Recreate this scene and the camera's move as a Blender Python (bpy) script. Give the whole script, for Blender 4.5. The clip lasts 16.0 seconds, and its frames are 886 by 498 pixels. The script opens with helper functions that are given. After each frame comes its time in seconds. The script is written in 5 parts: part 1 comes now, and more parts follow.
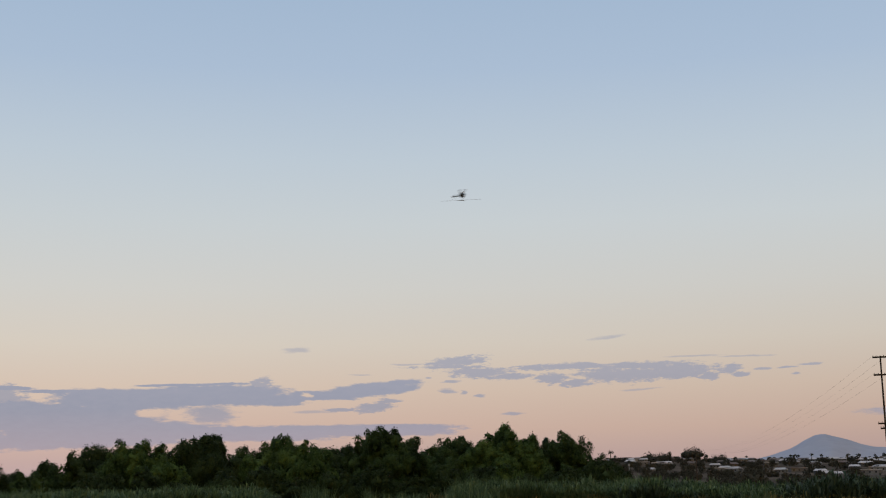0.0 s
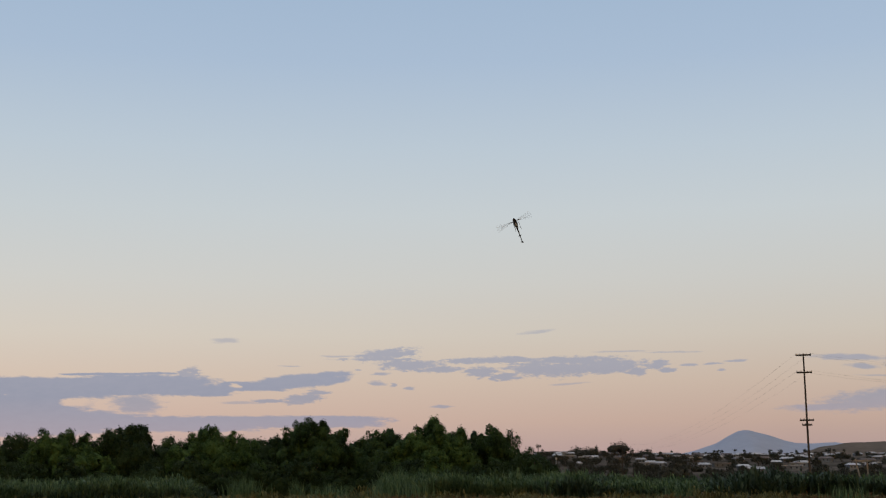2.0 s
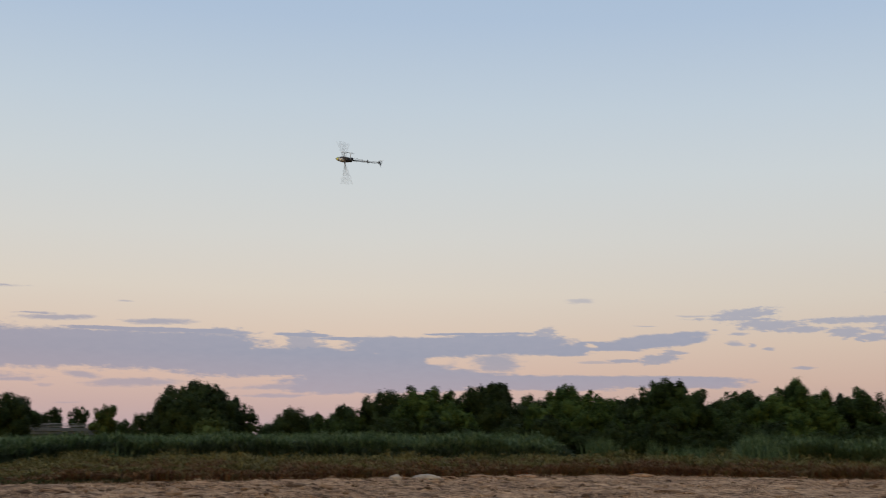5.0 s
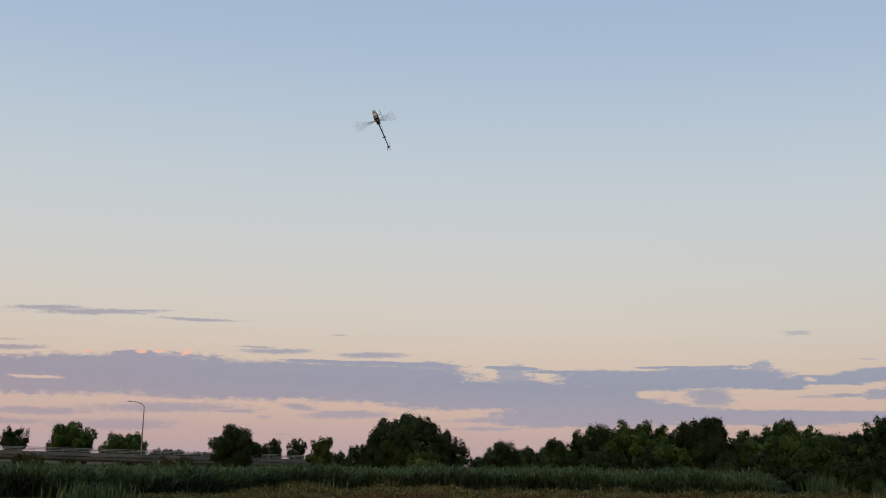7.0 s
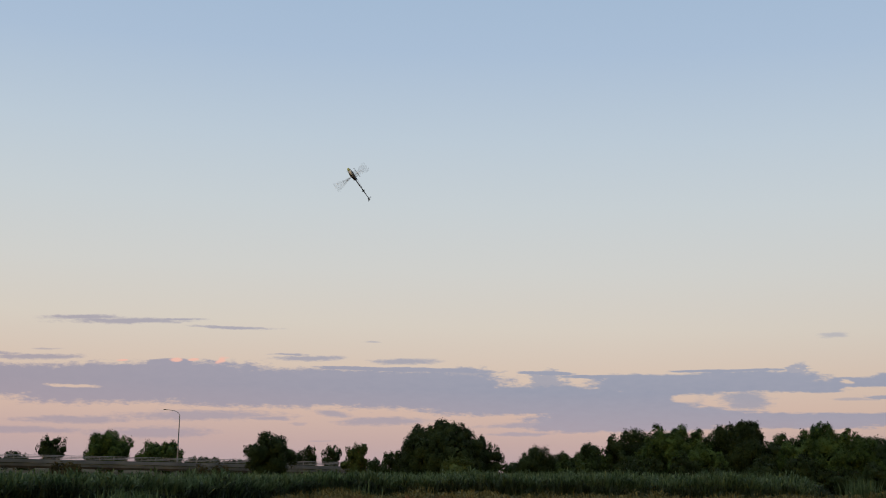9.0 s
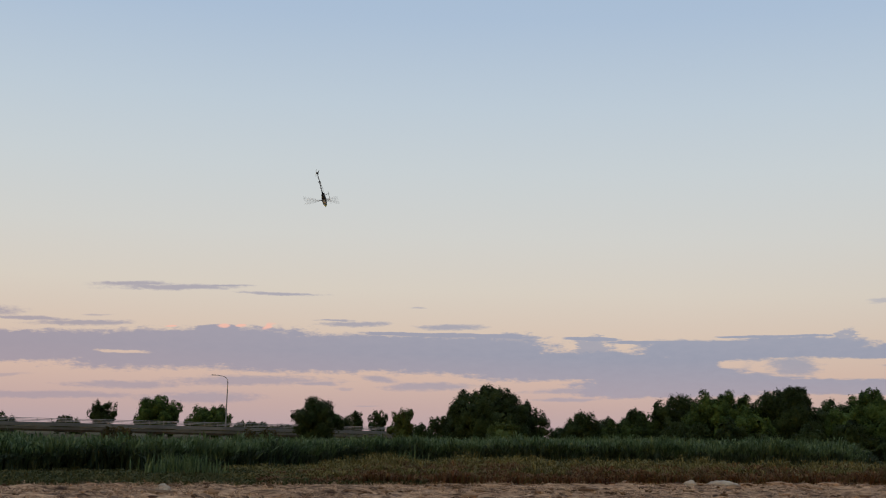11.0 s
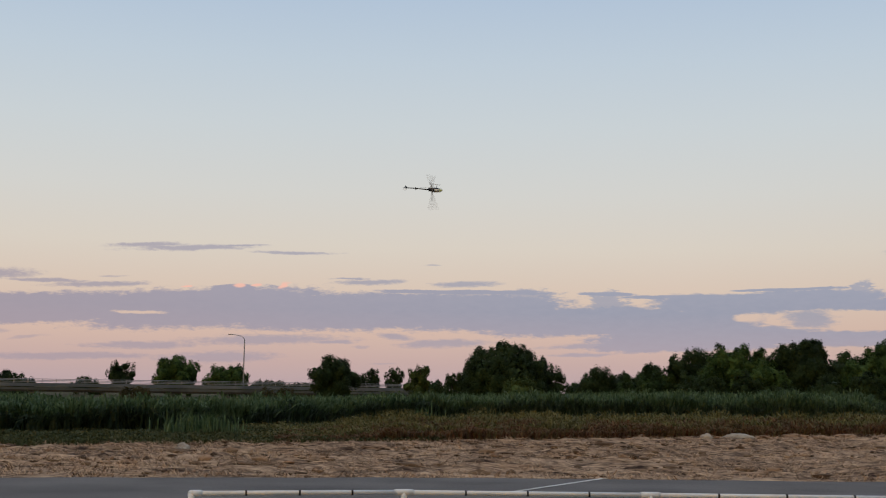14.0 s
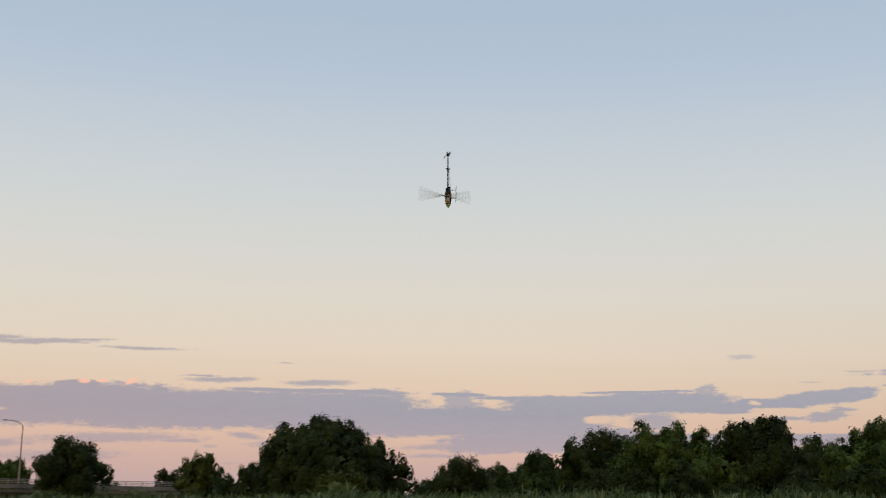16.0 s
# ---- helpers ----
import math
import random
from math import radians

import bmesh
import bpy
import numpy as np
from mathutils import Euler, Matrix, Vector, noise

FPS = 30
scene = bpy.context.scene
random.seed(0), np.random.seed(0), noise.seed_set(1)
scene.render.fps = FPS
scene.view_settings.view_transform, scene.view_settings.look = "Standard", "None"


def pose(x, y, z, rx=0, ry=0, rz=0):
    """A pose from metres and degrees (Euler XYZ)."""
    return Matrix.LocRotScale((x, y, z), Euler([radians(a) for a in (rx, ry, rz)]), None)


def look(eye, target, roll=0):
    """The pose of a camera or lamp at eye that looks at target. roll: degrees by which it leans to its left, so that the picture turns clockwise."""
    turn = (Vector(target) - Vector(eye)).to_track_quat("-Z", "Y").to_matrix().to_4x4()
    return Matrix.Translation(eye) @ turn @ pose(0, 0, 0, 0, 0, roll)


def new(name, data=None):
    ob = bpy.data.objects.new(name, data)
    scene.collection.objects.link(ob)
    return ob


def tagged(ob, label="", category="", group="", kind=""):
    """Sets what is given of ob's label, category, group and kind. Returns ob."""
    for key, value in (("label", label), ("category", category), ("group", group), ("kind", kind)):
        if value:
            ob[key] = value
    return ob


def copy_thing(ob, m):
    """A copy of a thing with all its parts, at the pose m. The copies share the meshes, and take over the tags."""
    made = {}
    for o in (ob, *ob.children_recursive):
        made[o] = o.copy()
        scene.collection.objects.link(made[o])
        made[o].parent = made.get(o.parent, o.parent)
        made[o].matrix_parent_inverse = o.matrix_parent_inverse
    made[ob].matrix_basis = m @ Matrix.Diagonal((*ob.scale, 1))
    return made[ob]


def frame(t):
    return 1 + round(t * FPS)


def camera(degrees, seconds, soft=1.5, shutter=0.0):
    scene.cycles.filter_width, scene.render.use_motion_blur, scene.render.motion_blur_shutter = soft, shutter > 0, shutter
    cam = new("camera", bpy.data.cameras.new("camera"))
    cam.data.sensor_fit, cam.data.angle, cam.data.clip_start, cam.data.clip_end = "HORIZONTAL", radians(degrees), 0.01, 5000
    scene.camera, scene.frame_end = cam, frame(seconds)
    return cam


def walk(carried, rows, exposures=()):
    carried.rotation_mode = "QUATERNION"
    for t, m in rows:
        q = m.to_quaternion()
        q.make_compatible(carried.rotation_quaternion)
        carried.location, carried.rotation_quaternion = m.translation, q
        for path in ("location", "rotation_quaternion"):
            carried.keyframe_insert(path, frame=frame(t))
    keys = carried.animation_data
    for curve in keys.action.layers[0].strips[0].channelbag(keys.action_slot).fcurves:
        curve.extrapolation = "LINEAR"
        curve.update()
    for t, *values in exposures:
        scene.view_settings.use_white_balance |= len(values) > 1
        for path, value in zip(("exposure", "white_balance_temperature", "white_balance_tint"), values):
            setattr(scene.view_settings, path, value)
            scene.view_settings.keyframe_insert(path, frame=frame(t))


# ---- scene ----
# ---------------------------------------------------------------- camera
cam = camera(39.08, 16.0, soft=1.05, shutter=0.32)
walk(cam, [
    (0, look((0.00, 0.00, 1.70), (26.86, 94.47, 20.54), -0.74)),
    (0.5, look((0.00, 0.00, 1.70), (26.94, 94.41, 20.69), -0.52)),
    (1, look((0.00, 0.00, 1.70), (29.43, 93.29, 22.44), -0.54)),
    (1.5, look((0.00, 0.00, 1.70), (30.35, 93.08, 22.08), -0.48)),
    (2, look((0.00, 0.00, 1.70), (32.08, 92.95, 19.92), -0.30)),
    (2.5, look((0.00, 0.00, 1.70), (33.62, 92.80, 17.76), -0.42)),
    (3, look((0.00, 0.00, 1.70), (33.44, 93.14, 16.06), -0.42)),
    (3.5, look((0.00, 0.00, 1.70), (30.35, 94.33, 15.15), -0.11)),
    (4, look((0.00, 0.00, 1.70), (23.67, 96.22, 15.20), 0.13)),
    (4.5, look((0.00, 0.00, 1.70), (14.34, 97.95, 15.84), 0.53)),
    (5, look((0.00, 0.00, 1.70), (4.75, 98.77, 16.61), 1.06)),
    (5.2, look((0.00, 0.00, 1.70), (1.30, 98.82, 16.93), 1.15)),
    (7.3, look((0.00, 0.00, 1.70), (-12.49, 97.67, 19.15), 1.70)),
    (7.5, look((0.00, 0.00, 1.70), (-12.90, 97.58, 19.38), 1.65)),
    (8, look((0.00, 0.00, 1.70), (-13.68, 97.41, 19.71), 1.69)),
    (8.5, look((0.00, 0.00, 1.70), (-14.02, 97.38, 19.60), 1.49)),
    (11, look((0.00, 0.00, 1.70), (-18.00, 97.25, 16.44), 1.49)),
    (11.5, look((0.00, 0.00, 1.70), (-19.52, 97.05, 15.87), 1.68)),
    (12, look((0.00, 0.00, 1.70), (-20.71, 96.87, 15.37), 1.86)),
    (12.5, look((0.00, 0.00, 1.70), (-21.39, 96.80, 14.85), 1.88)),
    (13, look((0.00, 0.00, 1.70), (-21.48, 96.86, 14.23), 1.62)),
    (13.5, look((0.00, 0.00, 1.70), (-20.77, 97.10, 13.54), 1.18)),
    (14, look((0.00, 0.00, 1.70), (-19.14, 97.50, 13.02), 0.83)),
    (14.5, look((0.00, 0.00, 1.70), (-16.68, 97.95, 12.95), 0.62)),
    (14.6, look((-0.16, 1.79, 1.70), (-16.43, 99.76, 13.43), 0.62)),
    (14.7, look((-0.47, 5.38, 1.70), (-16.34, 103.35, 13.90), 0.62)),
    (14.8, look((-0.79, 9.07, 1.70), (-16.26, 107.05, 14.38), 0.63)),
    (14.9, look((-1.12, 12.75, 1.70), (-16.16, 110.73, 14.87), 0.63)),
    (15, look((-1.43, 16.34, 1.70), (-16.01, 114.32, 15.37), 0.64)),
    (15.1, look((-1.67, 19.13, 1.70), (-15.75, 117.11, 15.90), 0.66)),
    (15.25, look((-2.00, 22.81, 1.70), (-15.26, 120.78, 16.72), 0.76)),
    (15.5, look((-2.42, 27.69, 1.70), (-14.15, 125.64, 18.13), 0.92)),
    (15.75, look((-2.81, 32.08, 1.70), (-12.59, 129.98, 19.57), 0.98)),
    (16, look((-3.15, 35.96, 1.70), (-10.80, 133.78, 21.02), 1.04)),
], exposures=[(0, -.06, 6500, 10), (1.5, -.1, 6450, 9), (2.5, -.02, 6500, 10), (3.5, .06, 6550, 10), (4.2, .07, 6500, 10), (5, .0, 6500, 10), (7.3, -.09, 6400, 9.5), (8.5, -.06, 6400, 9.5),
              (11, -.04, 6450, 9.5), (12.5, -.03, 6400, 9.5), (14.5, .0, 6500, 10), (15, .04, 6650, 10.5), (16, .06, 7050, 11.5)])


# ---------------------------------------------------------------- world and light
def lin(r, g, b):
    f = lambda c: c / 12.92 if c <= 0.04045 else ((c + 0.055) / 1.055) ** 2.4
    return (f(r / 255), f(g / 255), f(b / 255), 1.0)


SUN_TURN = radians(185)   # the sun has just set behind the camera, in the west

# clouds: azimuth, elevation, half width, half height in degrees, and slope
BANK = [(-29.84, 3.34, 6.78, 0.711, 0.052), (-21.79, 3.58, 6.01, 0.914, 0.043), (-15.66, 3.56, 5.66, 0.9, 0.036), (-9.96, 3.62, 4.91, 0.928, 0.01), (-5.06, 3.24, 4.58, 0.69, 0.026),
        (-0.52, 3.17, 3.97, 0.782, 0.022), (-0.02, 2.33, 4.69, 0.427, 0.024), (-20.57, 4.45, 1.01, 0.23, 0.044), (3.16, 4.12, 3.62, 0.374, 0.014), (1.57, 4.06, 3.28, 0.466, 0.015),
        (5.88, 4.24, 2.93, 0.476, 0.011), (8.11, 3.99, 1.49, 0.253, 0.007)]
BANK_EAST = [(12.39, 4.44, 2.29, 0.333, 0.123), (1.62, 2.64, 4.66, 0.464, 0.007), (7.4, 2.52, 3.94, 0.351, 0.002), (11.9, 2.63, 4.81, 0.28, -0.001), (0.67, 3.32, 1.39, 0.608, 0.012),
             (10.23, 4.2, 1.77, 0.229, 0.005), (-9.99, 4.53, 4.27, 0.103, 0.01), (-3.55, 4.51, 1.4, 0.072, -0.009), (0.96, 4.39, 4.19, 0.088, 0.005), (4.41, 4.7, 2.66, 0.062, 0.025),
             (13.92, 4.78, 0.9, 0.103, 0.001)]
HOLES = [(-24.65, 3.32, 1.29, 0.08, -0.015), (2.77, 3.44, 0.71, 0.197, 0.011), (4.09, 3.21, 0.67, 0.149, -0.095), (5.31, 2.99, 1.09, 0.045, 0.006), (9.48, 4.25, 0.33, 0.102, 0.006),
         (6.52, 3.32, 0.54, 0.201, 0.006)]
WISPS = [(-24.46, 6.34, 1.49, 0.101, 0.057), (-22.58, 6.27, 2.52, 0.127, 0.053), (-20.42, 6.45, 1.02, 0.056, 0.049), (-17.97, 6.18, 1.68, 0.067, -0.026), (-31.35, 4.77, 1.96, 0.219, 0.063),
         (-28.75, 4.59, 1.55, 0.087, -0.005), (-26.44, 4.49, 1.95, 0.113, 0.053), (-14.42, 4.92, 1.43, 0.116, 0.036), (-15.33, 5.07, 0.83, 0.041, 0.037), (-10, 4.89, 1.43, 0.129, 0.029),
         (-24.44, 1.87, 2.34, 0.15, 0.04), (-19.19, 2.2, 3.17, 0.204, 0.037), (-16.11, 2.16, 1.03, 0.077, 0.035), (-27.8, 1.31, 3.81, 0.148, 0.04), (-21.17, 1.39, 2.38, 0.227, 0.037),
         (-13.16, 2.44, 0.83, 0.128, -0.115), (-11.08, 2.17, 1.81, 0.18, 0.032), (-4.16, 2.15, 2.15, 0.127, 0.078), (-4.78, 1.72, 1.27, 0.076, 0.029), (5.27, 3.39, 0.97, 0.474, 0.008)]
STREAKS = [(-29.52, 2.1, 0.89, 0.086, 0.108), (-25.86, 4.87, 0.54, 0.05, 0.054), (-11.58, 5.72, 0.31, 0.041, 0.031), (-13.76, 1.21, 0.51, 0.041, 0.033), (-14.82, 1.97, 0.31, 0.077, 0.034),
           (3.16, 4.64, 1.09, 0.042, 0.032), (-30.82, 2.31, 0.58, 0.097, 0.048), (9.06, 6.26, 0.6, 0.127, 0.013), (23.28, 6.66, 0.73, 0.083, 0.105), (27.14, 5.69, 1.23, 0.046, -0.02),
           (29.43, 5.62, 1.14, 0.038, -0.024), (14.18, 5.58, 0.57, 0.046, 0.002), (12.13, 5.13, 0.56, 0.038, 0.005), (9.87, 3.49, 0.88, 0.056, 0.003), (24.79, 4.29, 0.9, 0.041, 0.046),
           (38.41, 4.38, 0.89, 0.049, -0.033)]
EAST = [(16.38, 5.68, 1.3, 0.233, 0.118), (15.99, 5.45, 1.55, 0.057, -0.001), (17.54, 5.19, 1.19, 0.233, -0.004), (18.84, 4.97, 1.09, 0.129, -0.006), (19.75, 5.35, 0.78, 0.129, -0.007),
        (20.79, 4.85, 0.62, 0.233, -0.009), (21.97, 5.39, 1.69, 0.129, -0.011), (24.94, 5.35, 2.06, 0.155, 0.014), (24.03, 4.97, 2.07, 0.309, -0.014), (21.83, 4.64, 0.78, 0.155, -0.01),
        (26.48, 5.04, 1.54, 0.308, 0.042), (27.75, 4.76, 0.38, 0.154, -0.019), (28.78, 5.09, 0.46, 0.204, -0.021), (29.28, 4.83, 0.45, 0.102, -0.021), (12.65, 3.67, 0.82, 0.205, 0.101),
        (11.13, 3.59, 0.66, 0.076, 0.002), (13.29, 3.96, 0.51, 0.103, 0), (-3.55, 4.1, 0.76, 0.434, 0.022), (-7.13, 4.3, 1.08, 0.335, 0.026), (7.57, 4.64, 0.4, 0.354, 0.01)]
FAR_EAST = [(30.09, 5.04, 0.35, 0.064, -0.023), (31.27, 5.06, 0.5, 0.051, -0.025), (32.22, 5.19, 0.5, 0.063, 0.074), (31.64, 4.8, 0.25, 0.051, -0.025), (17.54, 4.15, 0.23, 0.077, -0.005),
            (16.12, 4.39, 0.31, 0.129, -0.002), (16.71, 4.31, 0.16, 0.103, -0.003), (15.99, 4.78, 0.41, 0.064, 0.078), (18.83, 3.32, 0.57, 0.064, -0.006), (14.95, 4.98, 0.15, 0.052, 0),
            (37.04, 5.19, 1.66, 0.136, -0.036), (37.49, 4.78, 0.66, 0.098, -0.034), (39.31, 4.81, 0.74, 0.243, -0.037), (36.46, 3.1, 2.26, 0.172, 0.038), (38.35, 3.35, 2.57, 0.439, 0.056),
            (40.88, 3.47, 2.48, 0.528, -0.031)]
LIT_TOPS = [(-22.78, 4.52, 0.23, 0.051, 0.048), (-20.46, 4.63, 0.36, 0.102, 0.045), (-19.57, 4.67, 0.23, 0.077, 0.043), (-18.41, 4.69, 0.26, 0.18, 0.042)]


def make_world():
    world = bpy.data.worlds.new("dusk_sky")
    scene.world = world
    world.use_nodes = True
    nt = world.node_tree
    nt.nodes.clear()
    N, K = nt.nodes.new, nt.links.new

    def math_node(op, a, b=None, c=None, clamp=False):
        n = N("ShaderNodeMath")
        n.operation, n.use_clamp = op, clamp
        for i, v in enumerate((a, b, c)):
            if v is None:
                continue
            if isinstance(v, (int, float)):
                n.inputs[i].default_value = v
            else:
                K(v, n.inputs[i])
        return n.outputs[0]

    tc = N("ShaderNodeTexCoord")
    sep = N("ShaderNodeSeparateXYZ")
    K(tc.outputs["Generated"], sep.inputs[0])
    x, y, z = sep.outputs
    az = math_node("MULTIPLY", math_node("ARCTAN2", x, y), 57.29578)
    el = math_node("MULTIPLY", math_node("ARCSINE", z), 57.29578)

    # evening gradient, from the dusty rose at the horizon to blue overhead
    ramp = N("ShaderNodeValToRGB")
    K(math_node("DIVIDE", el, 40.0, clamp=True), ramp.inputs[0])
    stops = [(0, (186, 164, 168)), (1.2, (199, 171, 166)), (2.6, (213, 184, 169)), (4.4, (218, 197, 180)), (6.5, (218, 208, 195)),
             (9, (212, 211, 206)), (12, (203, 210, 213)), (15, (192, 205, 216)), (19, (174, 193, 215)), (24, (161, 184, 210)), (40, (166, 180, 202))]
    ramp.color_ramp.elements[0].position, ramp.color_ramp.elements[0].color = 0, lin(*stops[0][1])
    ramp.color_ramp.elements[1].position, ramp.color_ramp.elements[1].color = 1, lin(*stops[-1][1])
    for e, c in stops[1:-1]:
        s = ramp.color_ramp.elements.new(e / 40)
        s.color = lin(*c)

    dim = math_node("MULTIPLY", math_node("DIVIDE", az, 35.0, clamp=True), math_node("SUBTRACT", 1.0, math_node("DIVIDE", el, 12.0, clamp=True), clamp=True))
    dim = math_node("MULTIPLY_ADD", dim, -.2, 1.0)
    evening = N("ShaderNodeVectorMath")
    evening.operation = "SCALE"
    K(ramp.outputs[0], evening.inputs[0]), K(dim, evening.inputs["Scale"])

    # clouds
    comb = N("ShaderNodeCombineXYZ")
    K(az, comb.inputs[0]), K(el, comb.inputs[1])

    def noise_of(scale, detail, stretch):
        m = N("ShaderNodeVectorMath")
        m.operation = "MULTIPLY"
        K(comb.outputs[0], m.inputs[0])
        m.inputs[1].default_value = stretch
        n = N("ShaderNodeTexNoise")
        n.inputs["Scale"].default_value, n.inputs["Detail"].default_value = scale, detail
        K(m.outputs[0], n.inputs["Vector"])
        return n

    warp_n = noise_of(1.0, 5.0, (.7, 2.6, 1))
    warp = N("ShaderNodeVectorMath")
    warp.operation = "MULTIPLY_ADD"
    K(warp_n.outputs["Color"], warp.inputs[0])
    warp.inputs[1].default_value = (1.3, .2, 0)
    warp.inputs[2].default_value = (-.65, -.1, 0)
    place = N("ShaderNodeVectorMath")
    K(comb.outputs[0], place.inputs[0]), K(warp.outputs[0], place.inputs[1])
    puff = noise_of(1.0, 7.0, (1.5, 4.2, 1))
    puff.inputs["Roughness"].default_value = .62
    shred = noise_of(1.0, 7.0, (2.6, 8.5, 1))
    shred.inputs["Roughness"].default_value = .68

    # the same directions, sheared by a few slopes
    split = N("ShaderNodeSeparateXYZ")
    K(place.outputs[0], split.inputs[0])
    leaning = {}
    for k in (-.06, 0.0, .03, .052, .11):
        c = N("ShaderNodeCombineXYZ")
        K(split.outputs[0], c.inputs[0]), K(math_node("MULTIPLY_ADD", split.outputs[0], -k, split.outputs[1]), c.inputs[1])
        leaning[k] = c.outputs[0]

    def field(blobs, rag=.9, torn=.35, flat=False):
        low = None
        for a, e, w, h, lean in blobs:
            k = min(leaning, key=lambda q: abs(q - lean))
            v = N("ShaderNodeVectorMath")
            v.operation = "MULTIPLY_ADD"
            K(leaning[k], v.inputs[0])
            v.inputs[1].default_value = (1 / w, 1 / h, 0)
            v.inputs[2].default_value = (-a / w, -(e - k * a) / h, 0)
            out = v.outputs[0]
            if flat:
                # flat-topped strata
                sq = N("ShaderNodeVectorMath")
                sq.operation = "MULTIPLY"
                K(out, sq.inputs[0]), K(out, sq.inputs[1])
                out = sq.outputs[0]
            q = N("ShaderNodeVectorMath")
            q.operation = "LENGTH"
            K(out, q.inputs[0])
            low = q.outputs["Value"] if low is None else math_node("MINIMUM", low, q.outputs["Value"])
        if flat:
            low = math_node("SQRT", low)
        low = math_node("ADD", low, math_node("MULTIPLY_ADD", puff.outputs[0], rag, -.5 * rag))
        return math_node("ADD", low, math_node("MULTIPLY_ADD", shred.outputs[0], torn, -.5 * torn))

    def mask(f, inner, outer):
        m = N("ShaderNodeMapRange")
        m.interpolation_type = "SMOOTHSTEP"
        K(f, m.inputs[0])
        m.inputs[1].default_value, m.inputs[2].default_value, m.inputs[3].default_value, m.inputs[4].default_value = inner, outer, 1, 0
        return m.outputs[0]

    bank = math_node("MULTIPLY", mask(field(BANK + BANK_EAST, .55, .6, True), .8, 1.1), math_node("SUBTRACT", 1.0, mask(field(HOLES, 1.2, 1.4), .55, 1.2)))
    wisp = math_node("MULTIPLY", mask(field(WISPS, 1.1, 1.4), .5, 1.45), .85)
    wisp = math_node("MAXIMUM", wisp, math_node("MULTIPLY", mask(field(STREAKS, .9, 1.2), .4, 1.4), .55))
    east = math_node("MULTIPLY", mask(field(EAST, 1.3, 2.6), .75, 1.4), .85)
    east = math_node("MAXIMUM", east, math_node("MULTIPLY", mask(field(FAR_EAST, 1.0, 1.4), .55, 1.35), .8))
    cover = math_node("MAXIMUM", bank, math_node("MAXIMUM", wisp, east))
    cover = math_node("MULTIPLY", cover, .95)
    glow = mask(field(LIT_TOPS, .6, .4), .5, 1.15)

    tone = N("ShaderNodeValToRGB")
    K(math_node("DIVIDE", el, 7.0, clamp=True), tone.inputs[0])
    tone.color_ramp.elements[0].color, tone.color_ramp.elements[0].position = lin(176, 159, 167), .2
    tone.color_ramp.elements[1].color, tone.color_ramp.elements[1].position = lin(162, 167, 184), 1.0
    mid = tone.color_ramp.elements.new(.52)
    mid.color = lin(147, 152, 170)

    def mix(fac, a, b):
        m = N("ShaderNodeMix")
        m.data_type = "RGBA"
        K(fac, m.inputs[0])
        for v, s in ((a, m.inputs[6]), (b, m.inputs[7])):
            if isinstance(v, tuple):
                s.default_value = v
            else:
                K(v, s)
        return m.outputs[2]

    shade = mix(math_node("MULTIPLY_ADD", puff.outputs[0], .5, -.05, clamp=True), tone.outputs[0], lin(173, 171, 184))
    mauve = N("ShaderNodeMapRange")
    K(az, mauve.inputs[0])
    mauve.inputs[1].default_value, mauve.inputs[2].default_value, mauve.inputs[3].default_value, mauve.inputs[4].default_value = -33, -4, .65, 0
    shade = mix(mauve.outputs[0], shade, lin(169, 152, 160))
    seen = mix(cover, evening.outputs[0], shade)
    seen = mix(math_node("MULTIPLY", glow, .95), seen, lin(243, 190, 172))

    # the western half, where the sun has set
    sky = N("ShaderNodeTexSky")
    sky.sky_type, sky.sun_disc = "NISHITA", False
    sky.sun_elevation, sky.sun_rotation = radians(3.0), SUN_TURN
    bg_sky, bg_seen, both = N("ShaderNodeBackground"), N("ShaderNodeBackground"), N("ShaderNodeMixShader")
    K(sky.outputs[0], bg_sky.inputs[0])
    bg_sky.inputs[1].default_value = 0.115
    K(seen, bg_seen.inputs[0])
    west = N("ShaderNodeMapRange")
    west.interpolation_type = "SMOOTHSTEP"
    K(y, west.inputs[0])
    west.inputs[1].default_value, west.inputs[2].default_value = .35, -.35
    K(west.outputs[0], both.inputs[0]), K(bg_seen.outputs[0], both.inputs[1]), K(bg_sky.outputs[0], both.inputs[2])
    out = N("ShaderNodeOutputWorld")
    K(both.outputs[0], out.inputs[0])


make_world()
lamp = bpy.data.lights.new("afterglow", "SUN")
lamp.energy, lamp.angle, lamp.color = 0.85, radians(40), (1.0, .94, .88)
new("afterglow", lamp).matrix_world = look((-14, -32, 54), (0, 0, 0))


